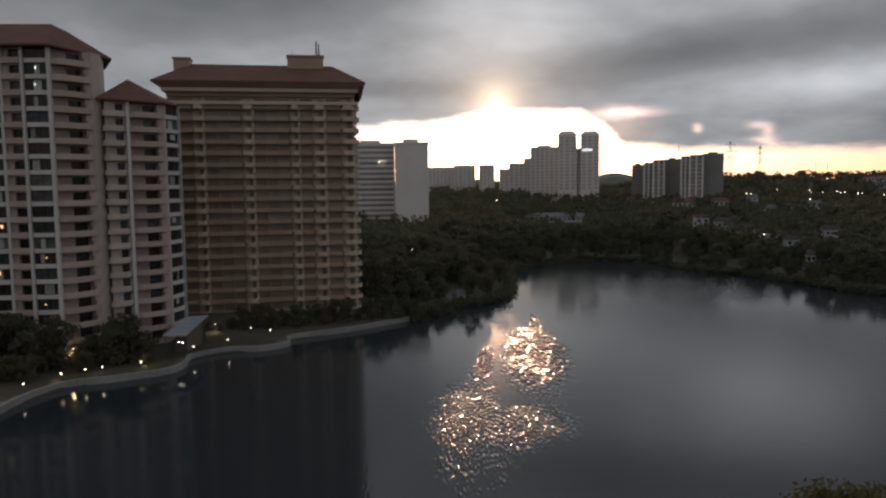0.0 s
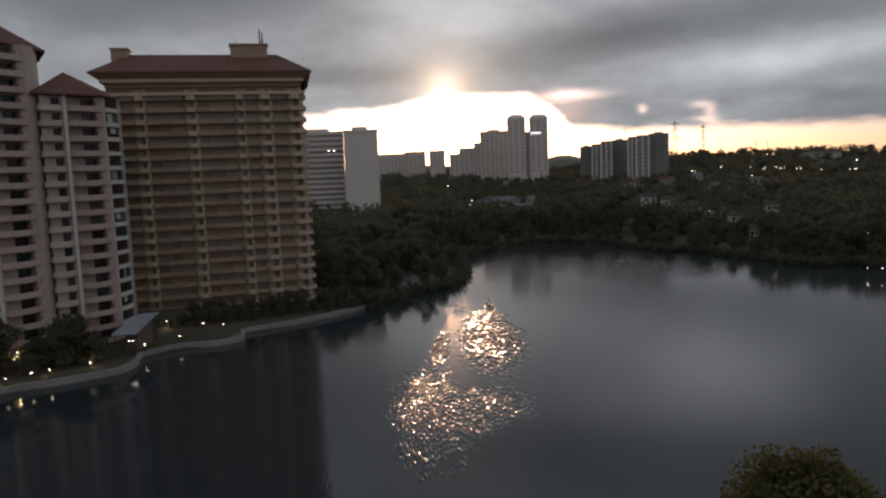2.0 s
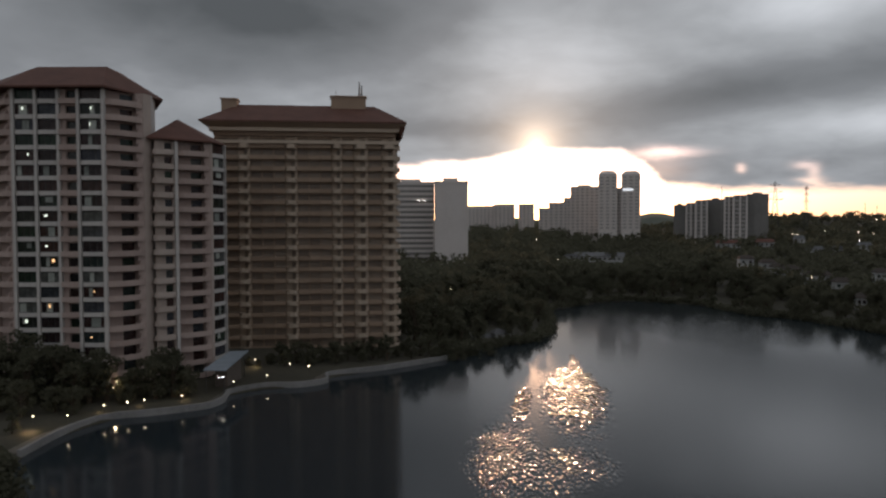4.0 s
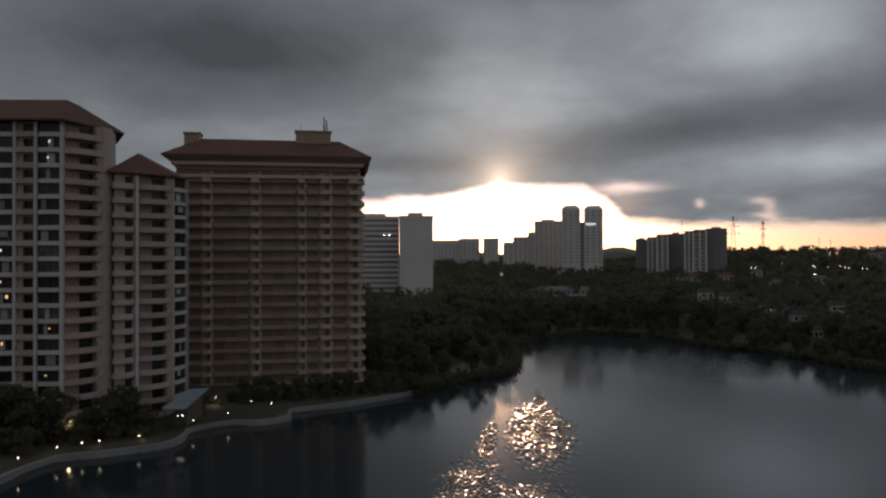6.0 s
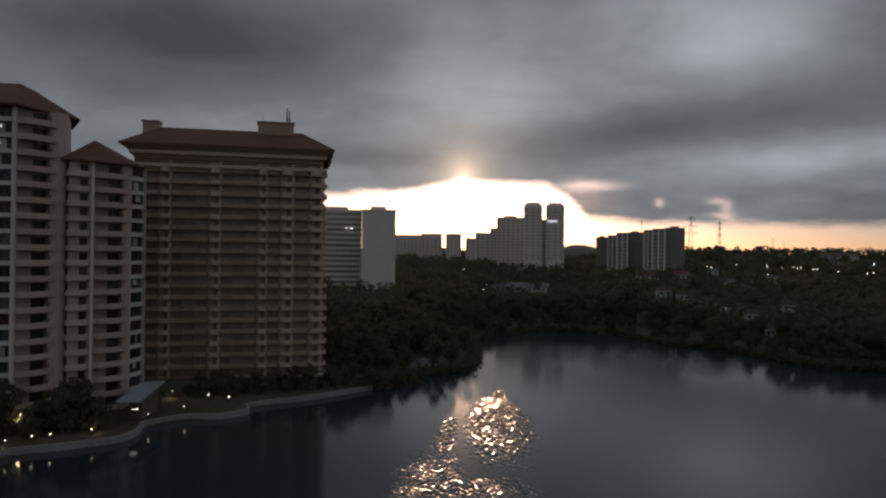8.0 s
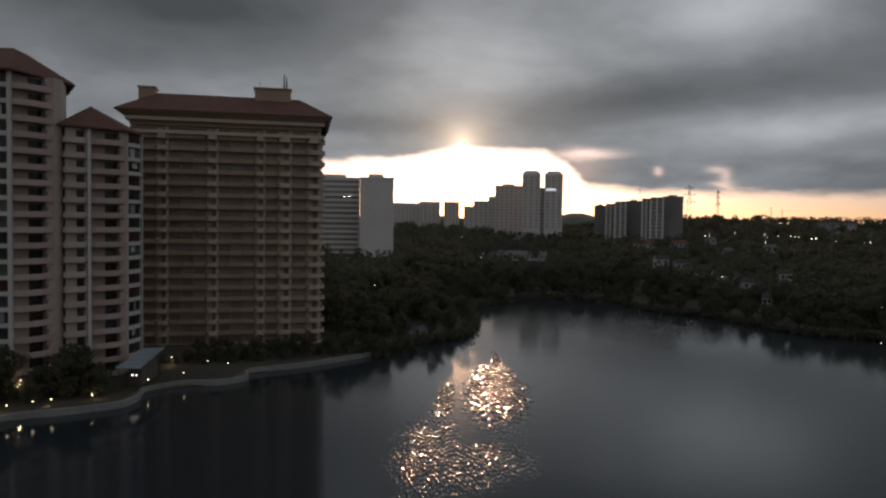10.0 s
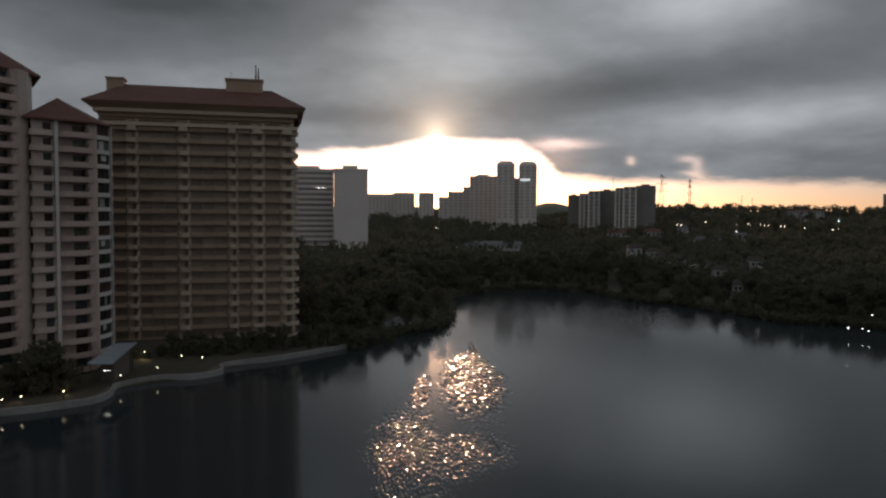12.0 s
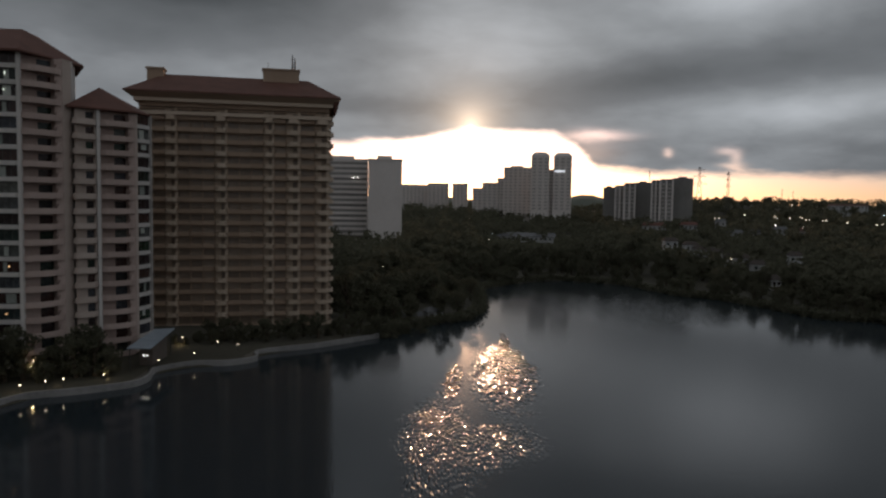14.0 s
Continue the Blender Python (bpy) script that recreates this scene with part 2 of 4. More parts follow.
# shade inside the recesses and the lobby is put into this dark wall colour
DARKWALL = material("inner_wall_painted_shade", (0.10, 0.08, 0.07), (0.16, 0.13, 0.11), 0.9, 0.3, 2.0)
CONCRETE = material("grey_concrete", (0.15, 0.145, 0.14), (0.33, 0.315, 0.305), 0.9, 0.12, 1.6, 0.2)
PAVING = material("warm_paving", (0.09, 0.078, 0.064), (0.15, 0.13, 0.105), 0.9, 0.3, 4.0, 0.2)
STEEL = material("dark_steel", (0.05, 0.05, 0.05), (0.10, 0.10, 0.10), 0.5, 1.0, 8.0, metal=0.6)
GLASS = glass_material()
DRAPE = material("pale_curtain_cloth", (0.24, 0.26, 0.24), (0.46, 0.48, 0.44), 0.8, 1.2, 7.0, random_tint=0.6)
# haze painted in: far glass made nearly as pale as its walls
FARGLASS = material("far_hazed_glass", (0.36, 0.33, 0.31), (0.46, 0.43, 0.41), 0.4, 0.4, 2.0, random_tint=0.5)
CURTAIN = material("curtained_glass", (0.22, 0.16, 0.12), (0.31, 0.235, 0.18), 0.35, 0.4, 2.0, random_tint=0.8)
# lightened grey that stands in for haze over distant walls
GREYBLOCK = material("far_hazed_render", (0.64, 0.585, 0.555), (0.74, 0.685, 0.655), 0.9, 0.05, 0.5, random_tint=0.2)
CANOPY = material("pale_blue_canopy_sheet", (0.22, 0.26, 0.30), (0.34, 0.39, 0.44), 0.35, 0.5, 2.0)
BARK = material("brown_bark", (0.05, 0.035, 0.025), (0.10, 0.075, 0.05), 0.95, 1.0, 6.0, 0.5)
LEAF = leaf_material("dark_foliage", (0.062, 0.062, 0.044), (0.118, 0.113, 0.078))
LEAF_NEAR = leaf_material("olive_foliage", (0.05, 0.05, 0.022), (0.17, 0.15, 0.065))
LAMP_WARM = glow("warm_lamp_globe", (1.0, 0.88, 0.68), 5.5)
LAMP_WHITE = glow("white_lamp_globe", (0.95, 0.97, 1.0), 10.0)
LAMP_BLUE = glow("blue_white_lamp", (0.5, 0.8, 1.0), 20.0)
ROOM_WARM = glow("lit_room_lamp", (1.0, 0.62, 0.32), 0.9)
ROOM_WHITE = glow("lit_room_tube", (0.85, 1.0, 0.95), 0.7)


# ---------------------------------------------------------------- building helpers
def mesh_of(name, verts, faces, mat):
    me = bpy.data.meshes.new(name)
    me.from_pydata([tuple(v) for v in verts], [], faces)
    me.materials.append(mat)
    me.update()
    return me


def boxes(name, items, mat):
    """One mesh of boxes (x0, x1, y0, y1, z0, z1)."""
    V, F = [], []
    for x0, x1, y0, y1, z0, z1 in items:
        k = len(V)
        V += [(x0, y0, z0), (x1, y0, z0), (x1, y1, z0), (x0, y1, z0), (x0, y0, z1), (x1, y0, z1), (x1, y1, z1), (x0, y1, z1)]
        F += [tuple(k + i for i in f) for f in ((0, 3, 2, 1), (4, 5, 6, 7), (0, 1, 5, 4), (1, 2, 6, 5), (2, 3, 7, 6), (3, 0, 4, 7))]
    return mesh_of(name, V, F, mat)


def loft(name, rings, mat):
    """A closed solid through rings of equal length (lists of points, counter-clockwise seen from above, bottom first)."""
    n = len(rings[0])
    V = [p for r in rings for p in r]
    F = [tuple(reversed(range(n)))]
    for k in range(len(rings) - 1):
        F += [(k * n + i, k * n + (i + 1) % n, (k + 1) * n + (i + 1) % n, (k + 1) * n + i) for i in range(n)]
    F.append(tuple((len(rings) - 1) * n + i for i in range(n)))
    return mesh_of(name, V, F, mat)


def prism(name, poly, z0, z1, mat):
    return loft(name, [[(x, y, z0) for x, y in poly], [(x, y, z1) for x, y in poly]], mat)


def thing(name, m, label, category, group="", kind=""):
    ob = new(name)
    ob.matrix_basis = m
    return tagged(ob, label, category, group, kind)


def put(name, me, m, parent, label=""):
    """A part with mesh me at the pose m, given in its parent's space."""
    ob = new(name, me)
    ob.parent = parent
    ob.matrix_basis = m
    if label:
        tagged(ob, label)
    return ob


def rebase(top, x, y, z):
    """Moves a thing's origin to its base; its parts stay where they are."""
    m = pose(x, y, z)
    for child in top.children:
        child.matrix_basis = m.inverted() @ child.matrix_basis
    top.matrix_basis = m


def solid(name, me, m, label, category, group="", kind=""):
    ob = new(name, me)
    ob.matrix_basis = m
    return tagged(ob, label, category, group, kind)


def bow(name, w, bulge, thick, z0, z1, mat, floor=True):
    """A balcony front, bowed outwards (towards -y), with its floor slab."""
    n = 8
    xs = [w * i / n for i in range(n + 1)]
    out = [-bulge * (1 - (2 * i / n - 1) ** 4) for i in range(n + 1)]
    poly = [(x, o) for x, o in zip(xs, out)] + [(x, o + thick) for x, o in zip(reversed(xs), reversed(out))]
    V = [(x, y, z) for z in (z0, z1) for x, y in poly]
    k = len(poly)
    F = [(i, (i + 1) % k, k + (i + 1) % k, k + i) for i in range(k)]
    for i in range(n):
        a, b = i, i + 1
        c, d = k - 2 - i, k - 1 - i
        F += [(a, d, c, b), (k + a, k + b, k + c, k + d)]
    if floor:
        s = len(V)
        V += [(x, y, z) for z in (z0 - 0.02, z0 + 0.16) for x, y in [(x, o + 0.02) for x, o in zip(xs, out)] + [(w, 1.3), (0, 1.3)]]
        q = n + 3
        F += [tuple(s + i for i in reversed(range(q))), tuple(s + q + i for i in range(q))]
        F += [(s + i, s + (i + 1) % q, s + q + (i + 1) % q, s + q + i) for i in range(q)]
    return mesh_of(name, V, F, mat)


def post_mesh(name, h, r, mat=STEEL, n=6):
    ring = lambda rr, z: [(rr * math.cos(2 * math.pi * i / n), rr * math.sin(2 * math.pi * i / n), z) for i in range(n)]
    return loft(name, [ring(r * 2.2, 0), ring(r * 2.2, 0.15), ring(r, 0.2), ring(r * 0.8, h)], mat)


# ---------------------------------------------------------------- lake and land
LAKE = [(-72, 109), (-72.5, 120), (-71.5, 127), (-69, 132), (-63.5, 134.5), (-58.5, 137.5), (-54, 141), (-53, 146), (-54, 150.5), (-53.5, 153.5), (-48, 159), (-41, 160), (-36, 164.5), (-37, 171), (-32.5, 175), (-25, 180), (-17, 187.5), (-10, 194.5), (-4.5, 208), (7.5, 219), (18, 231), (23, 263.5), (27.5, 307), (41, 326), (57, 343), (71, 345), (83, 337.5), (94.5, 329.5), (100.5, 307), (107, 290.5), (116, 283), (121.5, 269), (127.5, 253), (130.5, 241), (135, 232), (146.5, 228), (153, 222.5), (170, 208), (235, 170), (250, 90), (160, 40), (60, 40), (0, 46), (-45, 58), (-66, 84)]
PROM = LAKE[:18]                       # the built edge


def lake_distance(px, py):
    """Distance to the lake's edge, negative over the water."""
    P = np.array(LAKE)
    Q = np.roll(P, -1, 0)
    best = np.full(px.shape, 1e9)
    inside = np.zeros(px.shape, bool)
    for (ax, ay), (bx, by) in zip(P, Q):
        dx, dy = bx - ax, by - ay
        k = np.clip(((px - ax) * dx + (py - ay) * dy) / (dx * dx + dy * dy), 0, 1)
        best = np.minimum(best, np.hypot(px - ax - k * dx, py - ay - k * dy))
        cross = ((ay > py) != (by > py)) & (px < (bx - ax) * (py - ay) / (by - ay + 1e-12) + ax)
        inside ^= cross
    return np.where(inside, -best, best)


def terrain(px, py):
    """Height of the land: flat by the lake, rising to a low ridge far ahead and to the right."""
    px, py = np.asarray(px, float), np.asarray(py, float)
    d = lake_distance(px, py)
    az = np.degrees(np.arctan2(px, py))
    r = np.hypot(px, py)
    right = np.clip((az - 10) / 12, 0, 1)
    far = np.clip((r - 330) / 600, 0, 1)
    hill = far * (23 + 11 * right) * (np.abs(az) < 90) + 3 * np.sin(px * 0.011 + 1) * np.sin(py * 0.013) * far
    z = np.where(d > 0, 1.1 + np.clip(d - 6, 0, 40) * 0.03 + hill, np.clip(d * 0.5, -3, 0))
    return np.where((d > 0) & (d < 1.2), 0.2 + d * 0.75, z)


def build_land():
    a = np.arange(-220, 400, 4.0)
    b = np.arange(-40, 620, 4.0)
    g = np.array([1.6 ** i for i in range(1, 9)]) * 110
    xs = np.concatenate([-220 - g[::-1], a, a[-1] + g])
    ys = np.concatenate([-40 - g[::-1], b, b[-1] + np.arange(1, 26) * 30, b[-1] + 750 + g])
    gx, gy = np.meshgrid(xs, ys)
    gz = terrain(gx, gy)
    n, m = len(xs), len(ys)
    V = np.stack([gx, gy, gz], -1).reshape(-1, 3)
    F = [(j * n + i, j * n + i + 1, (j + 1) * n + i + 1, (j + 1) * n + i) for j in range(m - 1) for i in range(n - 1)]
    ob = solid("ground", mesh_of("ground", V, F, SOIL), pose(0, 0, 0), "dark grassy land rising from the lake shore", "ground", kind="structure")
    for p in ob.data.polygons:
        p.use_smooth = True
    wv = [(-150, -60, 0), (330, -60, 0), (330, 420, 0), (-150, 420, 0)]
    solid("water", mesh_of("water", wv, [(0, 1, 2, 3)], WATER), pose(0, 0, 0), "dark rippled lake water reflecting an evening sky", "water", kind="structure")


build_land()


def offset_line(line, d):
    """The line moved d metres to its left side (away from the water)."""
    P = np.array(line, float)
    T = np.gradient(P, axis=0)
    T /= np.linalg.norm(T, axis=1)[:, None]
    return P + np.stack([-T[:, 1], T[:, 0]], 1) * d


def ribbon(name, line, d0, d1, z0, z1, mat):
    A, B = offset_line(line, d0), offset_line(line, d1)
    n = len(A)
    V = [(*p, z) for z in (z0, z1) for p in list(A) + list(B)]
    F = []
    for i in range(n - 1):
        a, b, c, d = i, i + 1, n + i + 1, n + i
        F += [(a, d, c, b), tuple(2 * n + k for k in (a, b, c, d)), (a, b, 2 * n + b, 2 * n + a), (d, 2 * n + d, 2 * n + c, c)]
    F += [(0, 2 * n, 3 * n, n), (n - 1, 2 * n - 1, 4 * n - 1, 3 * n - 1)]
    return mesh_of(name, V, F, mat)


def smooth_line(line, k=5):
    P = [Vector((*p, 0)) for p in line]
    out = []
    for i in range(len(P) - 1):
        p0, p1, p2, p3 = P[max(i - 1, 0)], P[i], P[i + 1], P[min(i + 2, len(P) - 1)]
        for j in range(k):
            s = j / k
            v = 0.5 * (2 * p1 + (p2 - p0) * s + (2 * p0 - 5 * p1 + 4 * p2 - p3) * s * s + (3 * p1 - p0 - 3 * p2 + p3) * s ** 3)
            out.append((v.x, v.y))
    return out + [tuple(line[-1])]


EDGE = smooth_line(PROM)
solid("promenade_wall", ribbon("promenade_wall", EDGE, -0.3, 0.3, -2.0, 1.25, CONCRETE), pose(0, 0, 0), "curved grey concrete wall along the lake promenade", "wall", kind="structure")
solid("promenade_walk", ribbon("promenade_walk", EDGE, 0.3, 2.9, -0.5, 0.75, PAVING), pose(0, 0, 0), "paved lakeside walkway behind the wall", "pavement", kind="structure")


# ---------------------------------------------------------------- towers
STOREY = 3.1


def facade(parent, p0, p1, z0, count, bays, lit=None):
    """Storeys of bays along the line p0-p1 (seen from its right-hand side). bays: (start, end, kind) in metres."""
    p0, p1 = Vector((*p0, 0)), Vector((*p1, 0))
    d = p1 - p0
    turn = math.degrees(math.atan2(d.y, d.x))
    base = pose(p0.x, p0.y, 0, 0, 0, turn)
    H = count * STOREY
    rng = random.Random(int(p0.x * 10) + 7)
    for k, (a, b, kind, *opt) in enumerate(bays):
        w = b - a
        wallmat = opt[0] if opt else CREAM
        if kind == "pier":
            put("pillar", boxes("pillar", [(0, w, -0.4, 0.6, 0, H)], wallmat), base @ pose(a, 0, z0), parent)
            continue
        if kind == "rib":
            put("rib", boxes("rib", [(0, w, 0.5, 1.15, 0, H)], wallmat), base @ pose(a, 0, z0), parent)
            continue
        if kind == "wall":
            put("wall", boxes("wall", [(0, w, -0.1, 1.0, 0, H)], wallmat), base @ pose(a, 0, z0), parent)
            continue
        extra = []
        if kind == "window":        # full-width glazing behind a bowed sill band
            band = bow("sill_band", w, 0.45, 0.3, -0.15, 0.7, wallmat)
            extra = [("window_frame", boxes("window_frame", [(0, w, 0.25, 0.35, 0.68, 0.76), (0, w, 0.25, 0.35, 2.78, 2.95)] + [(w * i / 3 - 0.03, w * i / 3 + 0.03, 0.25, 0.35, 0.76, 2.78) for i in (1, 2)], STEEL))]
            pane = boxes("pane", [(0, w, 0.3, 0.33, 0.7, 2.95)], GLASS)
        elif kind == "balcony":     # bowed parapet before a deep recess with a dark doorway
            band = bow("parapet", w, 1.35, 0.25, -0.3, 0.85, wallmat)
            extra = [("reveal", boxes("reveal", [(0, w * 0.46, 1.0, 1.16, -0.25, 2.85), (w * 0.80, w, -0.2, 1.16, -0.25, 2.85), (w * 0.46, w * 0.80, 1.0, 1.16, 2.4, 2.85)], wallmat)),
                     ("end_pier", boxes("end_pier", [(w * 0.79, w * 0.86, -0.85, 0.2, 0.85, 1.35), (w * 0.82, w * 0.88, -0.75, 0.2, 1.35, 1.75)], wallmat))]
            pane = boxes("pane", [(w * 0.46, w * 0.80, 1.14, 1.17, -0.08, 2.4)], opt[1] if len(opt) > 1 else GLASS)
        elif kind == "twin":        # shallow bowed balcony with a slit and a doorway
            band = bow("parapet", w, 0.85, 0.25, -0.3, 0.85, wallmat)
            extra = [("reveal", boxes("reveal", [(w * 0.14, w * 0.6, 0.6, 0.9, -0.25, 2.85), (w * 0.94, w, 0.3, 0.9, -0.25, 2.85), (w * 0.6, w * 0.94, 0.6, 0.9, 2.4, 2.85)], wallmat))]
            pane = boxes("pane", [(w * 0.6, w * 0.94, 0.86, 0.89, -0.08, 2.4)], GLASS)
        elif kind == "recess":      # small recessed balcony
            band = boxes("parapet", [(0, w, -0.55, -0.3, -0.25, 0.85), (0, w, -0.3, 1.1, -0.25, -0.05)], wallmat)
            side = w * 0.3 if len(opt) < 2 else 0.12
            extra = [("reveal", boxes("reveal", [(0, w, 0.4, 1.1, 2.5, 2.85), (0, side, 0.4, 1.1, -0.05, 2.5)], wallmat))]
            pane = boxes("pane", [(side, w, 1.12, 1.15, -0.05, 2.5)], opt[1] if len(opt) > 1 else GLASS)
        for i in range(count):
            m = base @ pose(a, 0, z0 + i * STOREY)
            bay = put("balcony" if kind in ("balcony", "recess", "twin") else "window", band, m, parent)
            for part_name, me in extra:
                put(part_name, me, pose(0, 0, 0), bay)
            put("pane", pane, pose(0, 0, 0), bay)
            if kind == "window" and w > 3.4 and rng.random() < 0.3:
                x, cw = w * rng.uniform(0.05, 0.5), w * rng.uniform(0.14, 0.42)
                hem = 0.8 + 0.7 * (rng.random() < 0.3)
                folds = [(x + cw * q / 12, 0.14 + 0.06 * (q % 2)) for q in range(13)]
                put("curtain", prism("curtain", folds + [(x + cw, 0.24), (x, 0.24)], hem, 2.7, DRAPE), pose(0, 0, 0), bay, "pale curtain behind the glazing")
            for _ in range(len(lit.get((k, i), "")) if lit else 0):
                mat = ROOM_WARM if lit[(k, i)][0] == "w" else ROOM_WHITE
                x = w * rng.uniform(0.2, 0.65)
                put("room_lamp", boxes("room_lamp", [(x, x + rng.uniform(0.2, 0.5), 0.05, 0.09, 1.7, 1.7 + rng.uniform(0.2, 0.7))], mat), pose(0, 0, 0), bay, "bright lamp seen through the glass")


def along(p, turn, u, w):
    c, s = math.cos(radians(turn)), math.sin(radians(turn))
    return (p[0] + u * c - w * s, p[1] + u * s + w * c)


def hip_roof(parent, eave, ridge, z_eave, z_ridge, label=""):
    """eave: a polygon; ridge: one point of the ridge for each of its corners."""
    n = len(eave)
    V = [(x, y, z_eave) for x, y in eave] + [(x, y, z_eave + 0.35) for x, y in eave] + [(x, y, z_ridge) for x, y in ridge]
    F = [tuple(reversed(range(n)))]
    F += [(i, (i + 1) % n, n + (i + 1) % n, n + i) for i in range(n)]
    F += [(n + i, n + (i + 1) % n, 2 * n + (i + 1) % n, 2 * n + i) for i in range(n)]
    me = mesh_of("roof", V, F, TILE)
    bm = bmesh.new()
    bm.from_mesh(me)
    bmesh.ops.remove_doubles(bm, verts=bm.verts, dist=0.01)
    bm.to_mesh(me)
    bm.free()
    return put("roof", me, pose(0, 0, 0), parent, label)


def left_tower():
    T = 3.2
    O = (-77.1, 145.9)
    top = thing("apartment_tower", pose(0, 0, 0), "cream and pink high-rise with bowed balconies and red hip roof", "apartment building", "apartment towers by the lake")
    g = lambda u, w: along(O, T, u, w)
    n, z0 = 20, 2.0
    zt = z0 + n * STOREY
    A, B, C, D, D2, E = g(-27, 6), g(-18.3, 0), g(0, 0), g(5.1, 7.5), g(5.7, 10), g(4.6, 15)
    core = [g(-26, 7), g(-17.8, 1.2), g(-0.6, 1.2), g(3.9, 8.2), g(4.6, 10.4), g(3.8, 15), g(-2, 25), g(-27, 25)]
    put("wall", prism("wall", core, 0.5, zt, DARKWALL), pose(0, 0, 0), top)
    facade(top, B, C, z0, n, [(-0.28, 0.28, "pier", PALE), (0.28, 4.32, "window", PALE), (4.32, 4.88, "pier", PALE), (4.88, 8.92, "window", PALE), (8.92, 9.48, "pier", PALE), (9.48, 12.97, "recess", PINK), (12.97, 13.53, "pier", PALE), (13.53, 18.02, "window", PALE), (18.02, 18.58, "pier", PALE)],
           {(1, 18): "c", (1, 15): "c", (7, 18): "c", (7, 17): "c", (3, 11): "cc", (3, 9): "c", (3, 8): "w", (7, 6): "w", (3, 5): "w", (1, 4): "c", (7, 3): "w"})
    L = math.hypot(5.1, 7.5)
    facade(top, C, D, z0, n, [(0.35, L - 0.1, "balcony", PINK)])
    facade(top, D, D2, z0, n, [(-0.1, math.dist(D, D2), "wall", CREAM)])
    facade(top, D2, E, z0, n, [(0, math.dist(D2, E), "wall", PALE)])
    facade(top, A, B, z0, n, [(0, 2.2, "wall", CREAM), (2.2, math.dist(A, B) - 0.4, "balcony", PINK)])
    eave = [g(-31, 5.5), g(-20, -2.0), g(1.0, -2.0), g(6.5, 15), g(0, 28), g(-32, 28)]
    r1, r2 = g(-17.7, 8.5), g(-2.9, 8.5)
    hip_roof(top, eave, [r1, r1, r2, r2, g(-2.9, 15), g(-17.7, 15)], zt - 0.3, zt + 5.9)
    return top


def second_tower():
    T = 3.2
    # footprint in metres right of, and along, a line of sight turned by T
    g = lambda u, w: along((0, 0), T, u, w)
    top = thing("apartment_tower", pose(0, 0, 0), "slimmer cream high-rise with pyramid roof beside the taller tower", "apartment building", "apartment towers by the lake")
    n, z0 = 17, 2.0
    zt = z0 + n * STOREY
    A, B, C, D = g(-62.6, 158), g(-58.6, 162), g(-52.4, 168), g(-51.3, 173.5)
    core = [g(-62.4, 160.4), g(-58.6, 164.2), g(-53.7, 169.6), g(-53.0, 174.3), g(-57.4, 188), g(-66, 188)]
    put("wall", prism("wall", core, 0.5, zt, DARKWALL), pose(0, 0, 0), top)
    l1, l2, l3 = math.dist(A, B), math.dist(B, C), math.dist(C, D)
    facade(top, A, B, z0, n, [(0.55, l1 - 0.35, "twin", CREAM)])
    facade(top, B, C, z0, n, [(-0.35, 0.35, "pier", PALE), (0.4, l2 - 0.6, "balcony", PINK), (l2 - 0.6, l2, "wall", CREAM)])
    facade(top, C, D, z0, n, [(0, l3 - 0.3, "window", PALE), (l3 - 0.3, l3, "pier", PALE)])
    eave = [g(-63.2, 157.5), g(-59, 160.2), g(-52.0, 166.6), g(-51.0, 172.5), g(-57, 190), g(-66, 190)]
    apex = g(-61.0, 170)
    hip_roof(top, eave, [apex] * 6, zt - 0.2, zt + 5.6)
    return top


